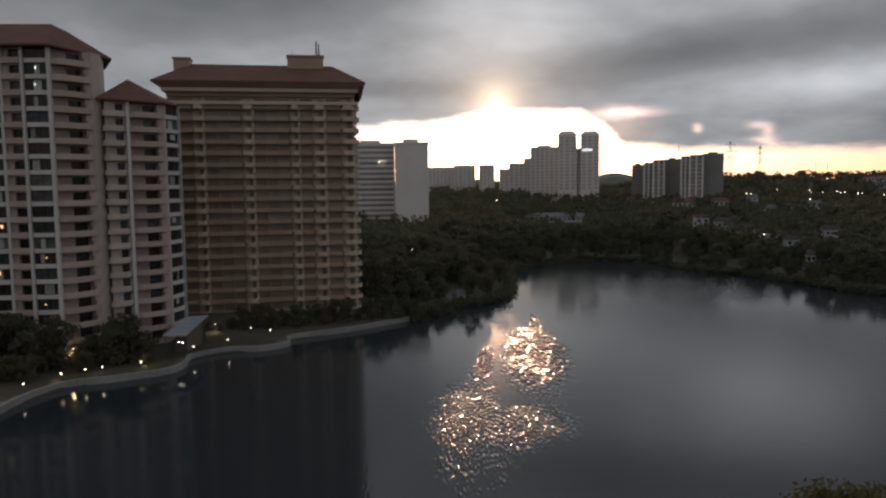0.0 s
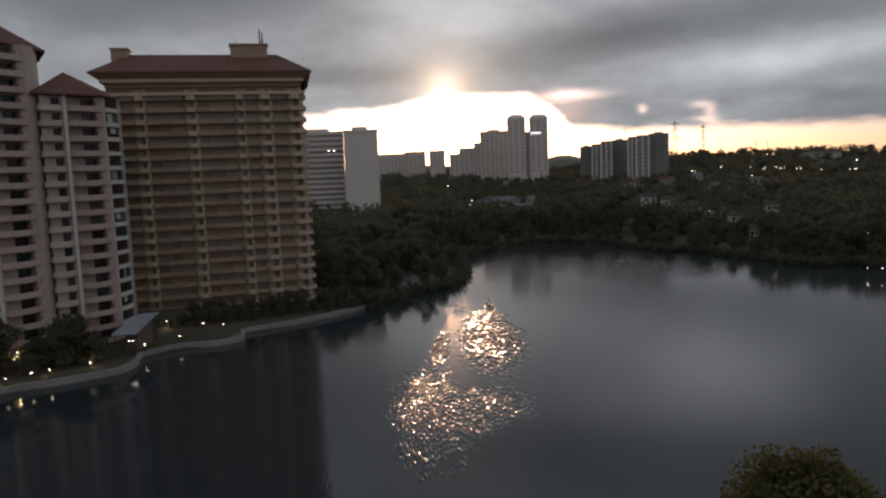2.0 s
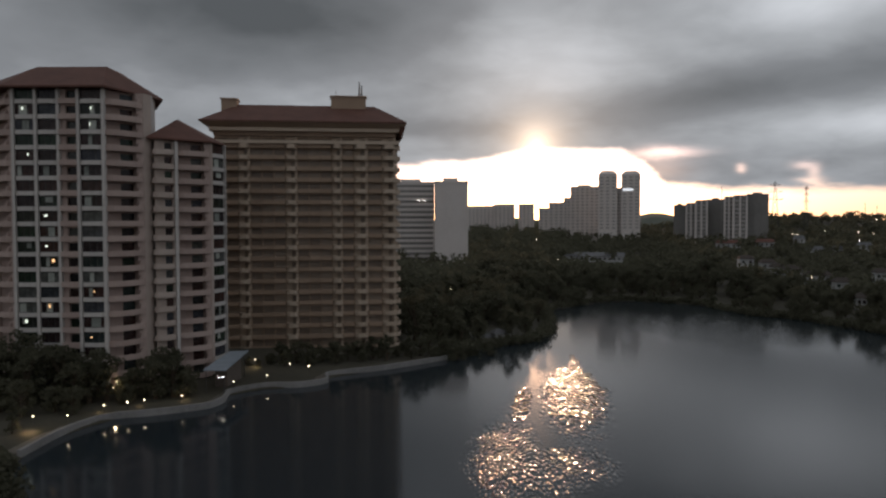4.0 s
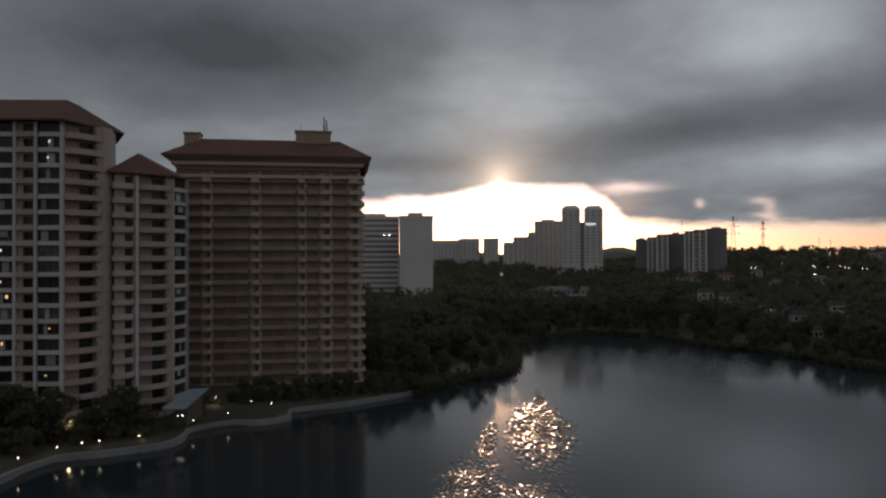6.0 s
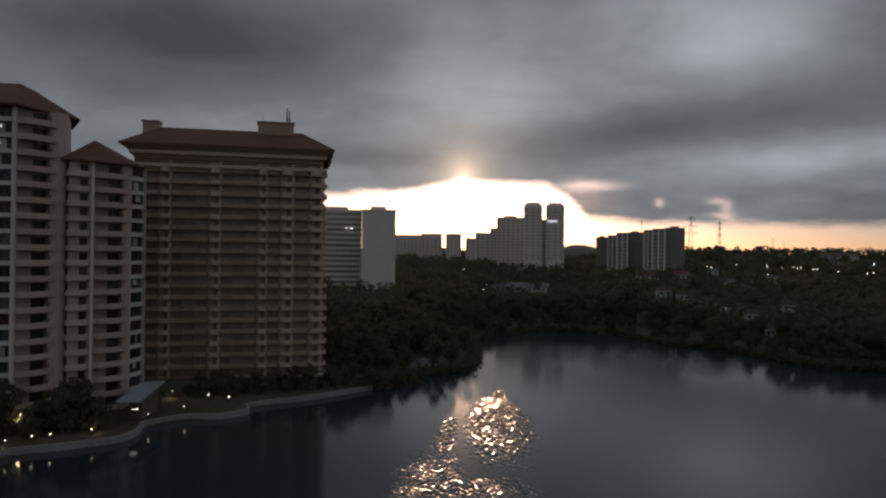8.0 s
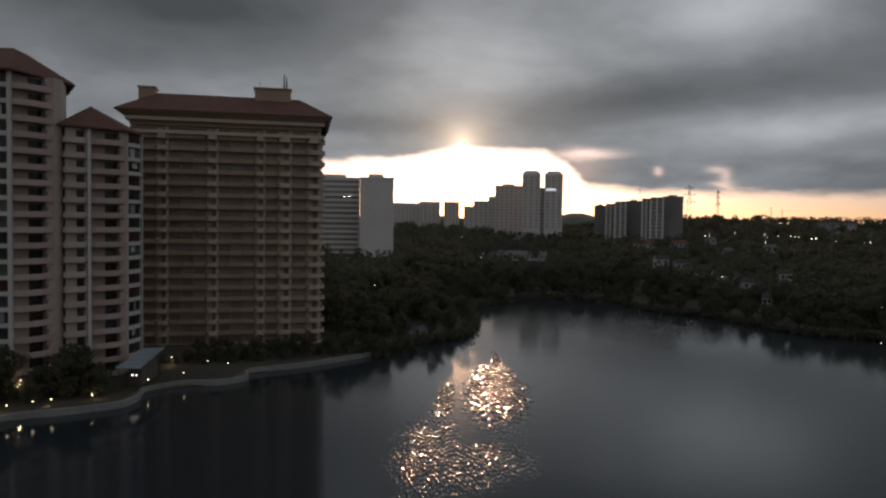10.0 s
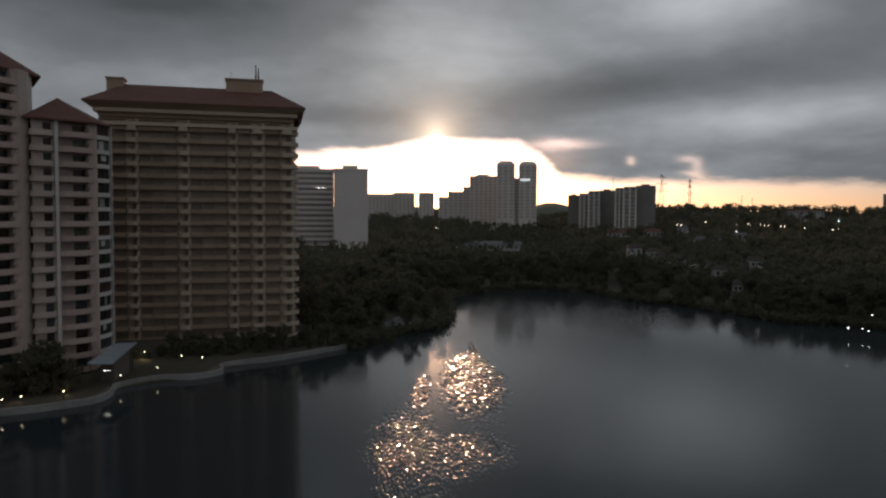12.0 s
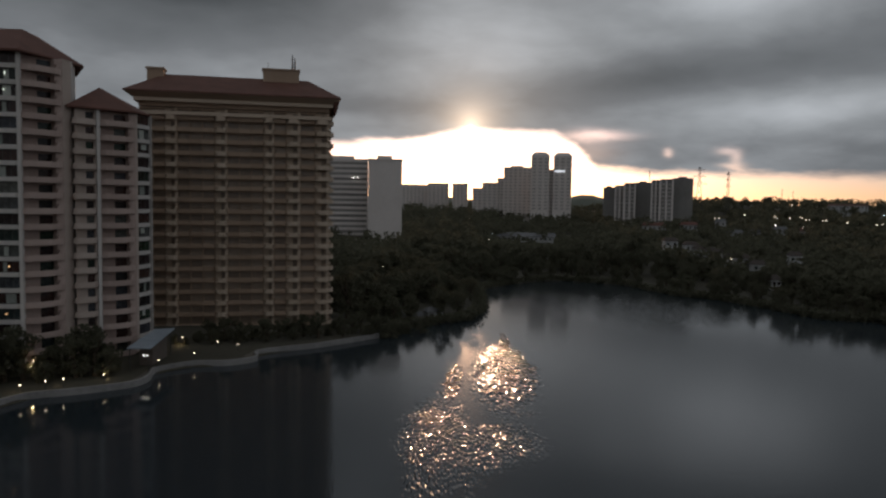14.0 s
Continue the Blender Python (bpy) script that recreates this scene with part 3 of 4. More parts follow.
def middle_tower():
    T = 10.5
    O = (-73.6, 197.6)
    g = lambda u, w: along(O, T, u, w)
    top = thing("apartment_block", pose(0, 0, 0), "broad brown slab of flats with tan balconies and hip roof", "apartment building", "apartment towers by the lake")
    n, z0, W = 19, 1.6, 49.6
    zt = z0 + n * STOREY
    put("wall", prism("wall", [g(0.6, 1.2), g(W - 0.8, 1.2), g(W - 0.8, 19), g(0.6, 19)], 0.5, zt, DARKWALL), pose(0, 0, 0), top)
    strips = [(6.4, 9.6), (19.2, 22.4), (31.9, 34.7), (38.0, 41.8)]
    bays, u = [(0.0, 3.1, "recess", BROWN, CURTAIN), (3.3, 6.4, "recess", BROWN, CURTAIN)], 6.4
    for a, b in strips + [(45.8, 49.6)]:
        if a > u + 0.1:
            k = max(1, round((a - u) / 3.4))
            for i in range(k):
                bays.append((u + (a - u) * i / k, u + (a - u) * (i + 1) / k - 0.25, "recess", BROWN, CURTAIN))
                bays.append((u + (a - u) * (i + 1) / k - 0.25, u + (a - u) * (i + 1) / k, "rib", BROWN))
        bays.append((a, b, "balcony", TAN, CURTAIN))
        u = b
    facade(top, g(0, 0), g(W, 0), z0, n, bays)
    facade(top, g(W, 0.2), g(W, 18.5), z0, n, [(0, 4.5, "balcony", TAN, CURTAIN), (4.5, 10, "recess", BROWN, CURTAIN), (10, 14, "balcony", TAN, CURTAIN), (14, 18.3, "recess", BROWN, CURTAIN)])
    for z in (61.7, 58.3):
        put("cornice", prism("cornice", [g(-1.0, -1.3), g(W + 0.9, -1.3), g(W + 0.9, 20), g(-1.0, 20)], z, z + 0.9, TAN), pose(0, 0, 0), top)
    e0 = [g(-3.4, -2.6), g(W + 3.0, -2.6), g(W + 3.0, 22), g(-3.4, 22)]
    s0 = [g(-0.4, -0.6), g(W + 1.7, -1.0), g(W + 1.7, 20.5), g(-0.4, 20.5)]
    put("soffit", loft("soffit", [[(*p, 62.6) for p in s0], [(*p, 64.0) for p in e0]], BROWN), pose(0, 0, 0), top)
    put("wall", prism("wall", [g(0, 0), g(W, 0), g(W, 19), g(0, 19)], zt, 61.7, BROWN), pose(0, 0, 0), top)
    put("gable_board", loft("gable_board", [[(*g(W + 1.2, -0.8), 60.3), (*g(W + 1.9, -0.8), 60.3), (*g(W + 1.9, 20), 60.3), (*g(W + 1.2, 20), 60.3)], [(*g(W + 1.2, -2), 64), (*g(W + 2.8, -2), 64), (*g(W + 2.8, 21), 64), (*g(W + 1.2, 21), 64)]], TILE), pose(0, 0, 0), top)
    rl, rr = g(5.5, 9), g(W - 5.5, 9)
    hip_roof(top, e0, [rl, rr, rr, rl], 64.0, 70.3)
    for a, b, h in ((1.0, 5.2, 71.8), (31.6, 41.5, 73.0)):
        put("roof_room", loft("roof_room", [[(*g(a, 7), 65), (*g(b, 7), 65), (*g(b, 12), 65), (*g(a, 12), 65)], [(*g(a, 7), h - 0.4), (*g(b, 7), h - 0.4), (*g(b, 12), h - 0.4), (*g(a, 12), h - 0.4)],
                                            [(*g(a - 0.3, 6.7), h - 0.4), (*g(b + 0.3, 6.7), h - 0.4), (*g(b + 0.3, 12.3), h - 0.4), (*g(a - 0.3, 12.3), h - 0.4)], [(*g(a - 0.3, 6.7), h), (*g(b + 0.3, 6.7), h), (*g(b + 0.3, 12.3), h), (*g(a - 0.3, 12.3), h)]], BROWN), pose(0, 0, 0), top)
    for u, h in ((39.7, 77.4), (40.4, 76.5), (33.0, 75.0)):
        x, y = g(u, 9)
        r = 0.24 if h > 76 else 0.07
        put("antenna", loft("antenna", [[(x - r, y - r, 73), (x + r, y - r, 73), (x + r, y + r, 73), (x - r, y + r, 73)], [(x - r / 2, y - r / 2, h), (x + r / 2, y - r / 2, h), (x + r / 2, y + r / 2, h), (x - r / 2, y + r / 2, h)]], STEEL), pose(0, 0, 0), top, "thin rooftop antenna mast")
    return top


for tower, x, y in ((left_tower(), -88, 156), (second_tower(), -66, 172), (middle_tower(), -51, 211)):
    rebase(tower, x, y, 0.5)


# ---------------------------------------------------------------- far buildings
def polar(az, d):
    return (d * math.sin(radians(az)), d * math.cos(radians(az)))


BANDGLASS = material("shaded_window_strip", (0.17, 0.155, 0.145), (0.30, 0.28, 0.265), 0.4, 0.3, 1.2, random_tint=0.4)


def far_block(name, az0, az1, d, ztop, depth, label, mat=GREYBLOCK, group="distant blocks", cap=0.0, stripe=None, plain=False, banded=False, crown=0.0):
    """A distant block between two bearings, with ledges at its storeys and rows of windows."""
    a, b = polar(az0, d), polar(az1, d)
    w = math.dist(a, b)
    turn = math.degrees(math.atan2(b[1] - a[1], b[0] - a[0]))
    zb = float(terrain(*a)) - 2
    top = thing(name, pose(a[0], a[1], zb, 0, 0, turn), label, "apartment building", group)
    h = ztop - zb
    put("wall", boxes("wall", [(0, w, 0.35, depth, 0, h)], mat), pose(0, 0, 0), top)
    if crown:                    # sloping shoulders under a flat top
        q = crown
        put("shoulder", loft("shoulder", [[(0, 0.35, h), (w, 0.35, h), (w, depth, h), (0, depth, h)], [(q, q, h + q), (w - q, q, h + q), (w - q, depth - q, h + q), (q, depth - q, h + q)]], mat), pose(0, 0, 0), top)
        put("parapet", boxes("parapet", [(q + 0.3, w - q - 0.3, q, depth - q, h + q, h + q + 0.6)], mat), pose(0, 0, 0), top)
    else:
        put("parapet", boxes("parapet", [(-0.3, w + 0.3, 0, depth + 0.3, h, h + 0.9)], mat), pose(0, 0, 0), top)
    if cap:
        put("roof_room", boxes("roof_room", [(w * 0.25, w * 0.7, depth * 0.2, depth * 0.8, h + 0.9, h + 0.9 + cap)], mat), pose(0, 0, 0), top)
    n = int(h / 3.1)
    cols = max(2, int(w / 4.2))
    win = boxes("window", [(0, w / cols * 0.55, 0.25, 0.45, 0.9, 2.4)], FARGLASS)
    ledge = boxes("ledge", [(0, w, 0.0, 0.35, -0.2, 0.25)], mat)
    sw = 0.7 if stripe else 0.25
    pier = boxes("pier", [(-sw, sw, -0.6 if stripe else -0.05, 0.35, 0, h)], stripe or mat)
    for i in range(0 if banded or (plain and d < 600) else cols + 1):
        put("pier", pier, pose(w * i / cols, 0, 0), top)
    first = max(0, n - 16)
    if banded:
        strip = boxes("window_strip", [(w * 0.03, w * 0.97, 0.2, 0.45, 0.95, 2.5)], BANDGLASS)
    for k in range(first, n):
        if not plain:
            put("ledge", ledge, pose(0, 0, k * 3.1), top)
        if banded:
            put("window_strip", strip, pose(0, 0, k * 3.1), top)
            continue
        for i in range(cols):
            if not plain and (cols * (n - first)) <= 260:
                put("window", win, pose(w * (i + 0.22) / cols, 0, k * 3.1), top)
    return top


DARKSLAB = material("dark_grey_render", (0.20, 0.19, 0.18), (0.28, 0.27, 0.26), 0.9, 0.05, 0.5)
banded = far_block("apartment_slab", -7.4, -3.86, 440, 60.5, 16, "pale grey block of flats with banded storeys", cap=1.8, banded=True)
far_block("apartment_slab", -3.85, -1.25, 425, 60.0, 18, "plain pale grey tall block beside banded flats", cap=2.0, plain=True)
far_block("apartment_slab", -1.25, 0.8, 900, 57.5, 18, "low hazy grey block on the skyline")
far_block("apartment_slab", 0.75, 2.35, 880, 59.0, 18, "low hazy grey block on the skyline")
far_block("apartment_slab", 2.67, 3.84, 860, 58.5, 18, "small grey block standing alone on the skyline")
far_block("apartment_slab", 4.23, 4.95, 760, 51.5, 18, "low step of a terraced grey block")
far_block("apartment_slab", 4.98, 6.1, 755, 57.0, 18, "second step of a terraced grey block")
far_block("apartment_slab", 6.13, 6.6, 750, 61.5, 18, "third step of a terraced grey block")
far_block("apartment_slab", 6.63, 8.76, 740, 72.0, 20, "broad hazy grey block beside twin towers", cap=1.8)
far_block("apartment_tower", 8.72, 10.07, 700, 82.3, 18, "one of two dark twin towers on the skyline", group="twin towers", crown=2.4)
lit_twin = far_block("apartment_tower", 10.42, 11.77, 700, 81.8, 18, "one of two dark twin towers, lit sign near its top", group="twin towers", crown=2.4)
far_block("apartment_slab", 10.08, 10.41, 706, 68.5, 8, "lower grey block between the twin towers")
# sunlight reflected off the slabs' facets is painted as stripes of pale piers
for a0, a1, d, z, striped in ((14.2, 15.05, 655, 51.0, 0), (15.08, 15.72, 640, 52.3, 1), (15.75, 16.5, 632, 54.2, 1), (16.55, 17.68, 640, 54.8, 0), (17.72, 18.3, 612, 56.0, 1), (18.33, 19.2, 606, 56.7, 1), (19.22, 20.62, 612, 57.6, 0)):
    far_block("apartment_slab", a0, a1, d, z, 14, "dark grey slab of flats with sunlit stripes painted pale" if striped else "dark plain grey slab of flats on the skyline", mat=DARKSLAB, stripe=GREYBLOCK if striped else None, group="striped slabs", cap=0.0 if striped else 1.2, plain=not striped)
far_block("office_block", 35.4, 36.8, 930, 58.0, 16, "dark flat-roofed block on the ridge", mat=DARKSLAB)
lit_tower = far_block("office_tower", 36.9, 38.2, 480, 40.5, 12, "pale slim tower with white and blue lights", group="office towers")


def lit_panel(top, x, z, w, h, mat, name, label):
    put(name, boxes(name, [(x, x + w, -0.7, -0.5, 0, h)], mat), pose(0, 0, z - top.matrix_basis.translation.z), top, label)


SIGN = glow("pale_blue_sign", (0.75, 0.85, 1.0), 0.8)
lit_panel(lit_twin, 1.2, 66.6, 9.0, 1.6, SIGN, "sign", "pale blue lit sign band")
lit_panel(banded, 18.0, 50.0, 0.32, 0.28, LAMP_WHITE, "lamp", "bright white lamp")
lit_panel(banded, 21.0, 50.0, 0.32, 0.28, LAMP_WHITE, "lamp", "bright white lamp")
for z in (37.5, 25.0):
    lit_panel(lit_tower, 1.5, z, 1.2, 0.45, LAMP_BLUE, "lamp", "blue-white lamp row")
for x, h in ((3, 3.4), (5, 2.6), (6.5, 3.0), (17, 2.4)):
    put("antenna", post_mesh("antenna", h, 0.12), pose(x, 6, 61.3 - banded.matrix_basis.translation.z), banded)


def distant_ridge():
    """A low wooded ridge that closes the horizon."""
    V, F = [], []
    n = 120
    for i in range(n + 1):
        az = -40 + 100 * i / n
        el = 0.28 + 0.16 * math.sin(az * 0.31 + 1.0) + 0.08 * math.sin(az * 1.1) + 0.62 * math.exp(-((az - 12.8) / 2.2) ** 2)
        for r, e in ((1500, -1.6), (1750, el * 0.6), (2000, el), (2400, -1.5)):
            x, y = polar(az, r)
            V.append((x, y, 36 + r * math.tan(radians(e))))
    for i in range(n):
        for k in range(3):
            a = 4 * i + k
            F.append((a, a + 4, a + 5, a + 1))
    solid("backdrop_ridge", mesh_of("backdrop_ridge", V, F, RIDGE), pose(0, 0, 0), "low wooded ridge along the horizon", "hills", kind="structure")


RIDGE = material("far_wooded_ridge", (0.08, 0.09, 0.07), (0.13, 0.14, 0.11), 0.95, 0.01, 0.05)
distant_ridge()


# ---------------------------------------------------------------- trees
def leaf_cloud(rng, clumps, per, size, spread):
    """Vertices and faces of small leaf quads round the clump centres (x, y, z, radius)."""
    V, F = [], []
    for cx, cy, cz, r in clumps:
        d = rng.normal(size=(per, 3))
        d /= np.linalg.norm(d, axis=1)[:, None]
        p = d * (r * rng.uniform(0.55, 1.05, (per, 1))) * np.array([1, 1, spread]) + (cx, cy, cz)
        a = rng.normal(size=(per, 3)) + d * 0.3
        a /= np.linalg.norm(a, axis=1)[:, None]
        b = np.cross(a, rng.normal(size=(per, 3)))
        b /= np.linalg.norm(b, axis=1)[:, None]
        s = size * rng.uniform(0.6, 1.3, (per, 1))
        k = len(V)
        q = np.stack([p - a * s, p + b * s * 0.6, p + a * s, p - b * s * 0.6], 1).reshape(-1, 3)
        V.extend(map(tuple, q))
        F.extend((k + 4 * i, k + 4 * i + 1, k + 4 * i + 2, k + 4 * i + 3) for i in range(per))
    return V, F


def limb(V, F, p, q, r0, r1, n=6):
    p, q = Vector(p), Vector(q)
    x = (q - p).normalized().orthogonal()
    y = (q - p).normalized().cross(x)
    k = len(V)
    for c, r in ((p, r0), (q, r1)):
        V.extend(tuple(c + x * r * math.cos(2 * math.pi * i / n) + y * r * math.sin(2 * math.pi * i / n)) for i in range(n))
    F.extend((k + i, k + (i + 1) % n, k + n + (i + 1) % n, k + n + i) for i in range(n))


def tree_meshes(seed, height, width, clumps, per, size, leaf, low=0.45, lump=0.10):
    rng = np.random.default_rng(seed)
    V, F, cl = [], [], []
    fork = height * 0.35
    limb(V, F, (0, 0, -0.6), (0.1, 0, fork), height * 0.035, height * 0.024, 8)
    for i in range(clumps):
        a, rr = rng.uniform(0, 2 * math.pi), math.sqrt(rng.uniform(0.02, 1)) * width * 0.38
        top = height * (0.86 - 0.38 * (rr / (width * 0.5)) ** 2)
        c = (rr * math.cos(a), rr * math.sin(a), rng.uniform(height * low, max(top, height * 0.5)))
        cl.append((*c, width * rng.uniform(lump, 0.18)))
        if i < 9:
            limb(V, F, (0.1, 0, fork * rng.uniform(0.75, 1.0)), c, height * 0.014, height * 0.005, 5)
    return mesh_of("trunk", V, F, BARK), mesh_of("crown", *leaf_cloud(rng, cl, per, size, 0.75), leaf)


def tree(kinds, x, y, z, scale, turn, label, group):
    tr, cr = kinds
    ob = thing("tree", Matrix.Translation((x, y, z)) @ Matrix.Rotation(turn, 4, "Z") @ Matrix.Diagonal((scale, scale, scale, 1)), label, "tree", group)
    put("trunk", tr, pose(0, 0, 0), ob)
    put("crown", cr, pose(0, 0, 0), ob)
    return ob


FAR_KINDS = [tree_meshes(10 + i, 13 + 1.5 * i, 12, 40, 42, 0.5, LEAF, 0.12) for i in range(5)]
rng = np.random.default_rng(4)


# lamps of far streets and gardens: bearing, height angle, distance, colour
FAR_LAMPS = [(24.22, -0.55, 640, "w"), (26.22, -0.64, 640, "w"), (26.32, -0.71, 640, "c"), (27.12, -0.75, 640, "w"), (27.9, -0.72, 640, "w"), (28.17, -0.78, 640, "w"), (28.42, -0.78, 640, "w"), (29.2, -0.85, 630, "w"), (29.46, -0.85, 630, "w"), (30.72, -0.96, 620, "w"),
             (32.45, -1.05, 610, "w"), (32.8, -1.03, 610, "w"), (33.6, -5.35, 262, "w"), (26.3, -1.23, 600, "c"), (27.12, -1.33, 600, "w"), (28.06, -1.38, 600, "w"), (27.27, 0.2, 880, "w"), (32.83, -0.44, 800, "b"), (4.04, -1.23, 560, "w"),
             (5.8, -2.4, 470, "b"), (5.63, -2.75, 465, "w"), (-2.62, -5.01, 300, "w"), (23.26, -3.75, 366, "w"), (23.44, -3.75, 366, "w"), (22.22, -0.8, 620, "w"), (22.5, -0.81, 620, "w")]
SLOPE_HOUSES = [(25.0, -1.55, 545, 9), (26.5, -1.3, 560, 10), (28.2, -1.35, 560, 8), (22.6, -0.85, 610, 8), (23.6, -1.6, 520, 10), (20.4, -1.1, 560, 12), (18.0, -1.2, 560, 16)]
CLEAR = [(a, e, r) for a, e, r, _ in FAR_LAMPS] + [(a, e - 0.42, r) for a, e, r, _ in SLOPE_HOUSES] + [(a, e - 0.5, r) for a, e, r in ((19.25, -2.3, 415), (20.9, -2.62, 400), (22.0, -2.95, 393), (23.8, -3.35, 372), (25.35, -3.75, 360), (27.7, -3.05, 380), (26.5, -4.75, 331), (6.6, -2.35, 500), (7.6, -2.35, 500), (8.6, -2.35, 500), (9.6, -2.35, 500), (10.4, -2.35, 500))]


def shore_trees():
    """Trees in a belt along the natural shore."""
    made, spots = 0, []
    while made < 295:
        az, r = rng.uniform(-7, 42), rng.uniform(190, 450)
        x, y = polar(az, r)
        d = float(lake_distance(np.array(x), np.array(y)))
        belt = 75 if az < 5 else 45
        if not 0.8 < d < belt or (x < 0 and y < 212):
            continue
        if any((x - a) ** 2 + (y - b) ** 2 < 30 for a, b in spots):
            continue
        spots.append((x, y))
        s = rng.uniform(0.6, 0.95) if d > 14 else rng.uniform(0.32, 0.62)
        if az < 4.5:
            s = s * 1.08 if d > 14 else rng.uniform(0.4, 0.68)
        z = float(terrain(x, y))
        for la, le, lr in CLEAR:
            if abs(az - la) < 0.9 and lr > r:
                s = min(s, max(0.25, (36 + r * math.tan(radians(le - 0.15)) - z) / 16.5))
        tree(FAR_KINDS[made % 5], x, y, z, s, rng.uniform(0, 6.28), "dark leafy tree on the lake shore", "shore trees")
        made += 1


shore_trees()


def woods():
    """Far woods, past counting."""
    V, F = [], []
    n = 0
    while n < 3200:
        az, r = rng.uniform(-12, 42), 300 + 700 * rng.uniform(0, 1) ** 1.2
        x, y = polar(az, r)
        d = float(lake_distance(np.array(x), np.array(y)))
        if d < 38:
            continue
        z = float(terrain(x, y))
        h = rng.uniform(7, 13) if az > 6 else rng.uniform(10, 17)
        for la, le, lr in CLEAR:
            if abs(az - la) < 0.4 and lr > r:
                h = min(h, 36 + r * math.tan(radians(le - 0.12)) - z)
        if h < 2.5:
            n += 1
            continue
        cl = [(x + rng.uniform(-3.5, 3.5), y + rng.uniform(-3.5, 3.5), z + h * rng.uniform(0.2, 0.85), rng.uniform(0.18, 0.3) * h) for _ in range(6)]
        v, f = leaf_cloud(rng, cl, 13, 1.2, 0.8)
        k = len(V)
        V += v
        F += [tuple(k + i for i in q) for q in f]
        n += 1
    solid("woods", mesh_of("woods", V, F, LEAF), pose(0, 0, 0), "dark mass of distant woodland behind the lake", "trees", kind="stuff")


woods()


def shore_bushes():
    """Low scrub hanging over the natural shore, past counting."""
    V, F = [], []
    line = smooth_line(LAKE[17:41], 14)
    for x, y in line:
        for _ in range(4):
            r = rng.uniform(0.9, 2.0)
            v, f = leaf_cloud(rng, [(x + rng.uniform(-2, 2), y + rng.uniform(-1.5, 2.5), rng.uniform(0.3, 2.2), r)], 26, 0.42, 0.8)
            k = len(V)
            V += v
            F += [tuple(k + i for i in q) for q in f]
    solid("shore_scrub", mesh_of("shore_scrub", V, F, LEAF), pose(0, 0, 0), "dark scrub overhanging the lake shore", "bushes", kind="stuff")


shore_bushes()
NEAR = tree_meshes(77, 18.0, 11.8, 190, 160, 0.18, LEAF_NEAR, 0.5, 0.05)
tree(NEAR, 24.9, 42.6, 1.4, 1.03, 0.4, "broad olive-green tree close below the viewpoint", "near trees")

for x, y, k in ((-99, 138, 0.9), (-93, 141, 0.86), (-88, 136, 0.7), (-83, 140, 0.7), (-79, 136.5, 0.62), (-74.5, 140.5, 0.6), (-70.5, 143, 0.45), (-77.5, 139.5, 0.72), (-65.5, 146.5, 0.72), (-61.5, 147.5, 0.5), (-84, 128, 0.5), (-95, 128, 0.7), (-80, 132, 0.45), (-90, 131, 0.6), (-76, 131, 0.34), (-86, 142, 0.75), (-96, 136, 0.75), (-104, 140, 0.8), (-70, 139, 0.36), (-66, 143.5, 0.55), (-63, 145, 0.6), (-69, 146, 0.55), (-60.5, 144.5, 0.42)):
    tree(FAR_KINDS[int(x * 7) % 5], x, y, float(terrain(x, y)), k, x, "dark rounded garden tree before the towers", "garden trees")
for i in range(28):
    x = -53 + i * 2.0
    y = 179 + 0.42 * (x + 52) + 3.5 * math.sin(i * 2.1)
    tree(FAR_KINDS[i % 5], x, y, float(terrain(x, y)), 0.27 + 0.16 * math.sin(i * 1.7) ** 2, i, "low dark tree in the lakeside garden", "garden trees")
tree(FAR_KINDS[1], -58, 82, 1.0, 0.82, 1.0, "dark tree on the near lake bank", "near trees")
tree(FAR_KINDS[3], -63, 88, 1.0, 0.6, 2.0, "dark tree on the near lake bank", "near trees")


# ---------------------------------------------------------------- lamps, pylons, houses
def globe(name, r, mat, seg=8):
    bm = bmesh.new()
    bmesh.ops.create_uvsphere(bm, u_segments=seg, v_segments=6, radius=r)
    me = bpy.data.meshes.new(name)
    bm.to_mesh(me)
    bm.free()
    me.materials.append(mat)
    return me


def lamp(x, y, z, h, r, mat, label, group, name="street_lamp"):
    ob = thing(name, pose(x, y, z), label, "lamp", group)
    put("post", post_mesh("post", h, 0.05), pose(0, 0, 0), ob)
    put("globe", globe("globe", r, mat), pose(0, 0, h + r * 0.8), ob, "glowing lamp globe")
    return ob


for x, y in ((-78.8, 123.4), (-73.0, 124.2), (-70.2, 131.3), (-67.2, 134.2), (-64.8, 136.0), (-59.0, 139.6), (-53.3, 152.8), (-48.2, 160.0), (-56.5, 178.0), (-46.6, 173.0), (-41.4, 170.6)):
    lamp(x, y, 1.3, 1.3, 0.115, LAMP_WARM, "short promenade lamp with a glowing warm globe", "promenade lamps")
for dx, dy, dz in ((0, 0, 0), (0.9, 0.3, 0.5), (-0.7, 0.2, -0.4), (0.3, -0.4, 0.9), (1.4, 0.1, -0.3)):
    lamp(-73.6 + dx, 142.6 + dy, 1.2, 2.6 + dz, 0.12, LAMP_WARM, "warm garden lamp among plants at the entrance", "entrance lamps", "garden_lamp")
for la, le, lr, c in FAR_LAMPS:
    x, y = polar(la, lr)
    z = 36 + lr * math.tan(radians(le))
    g0 = float(terrain(x, y))
    lamp(x, y, g0, max(2.0, z - g0), 0.0004 * lr, {"w": LAMP_WARM, "c": LAMP_WHITE, "b": LAMP_BLUE}[c], "distant street lamp shining over dark trees", "distant lamps")
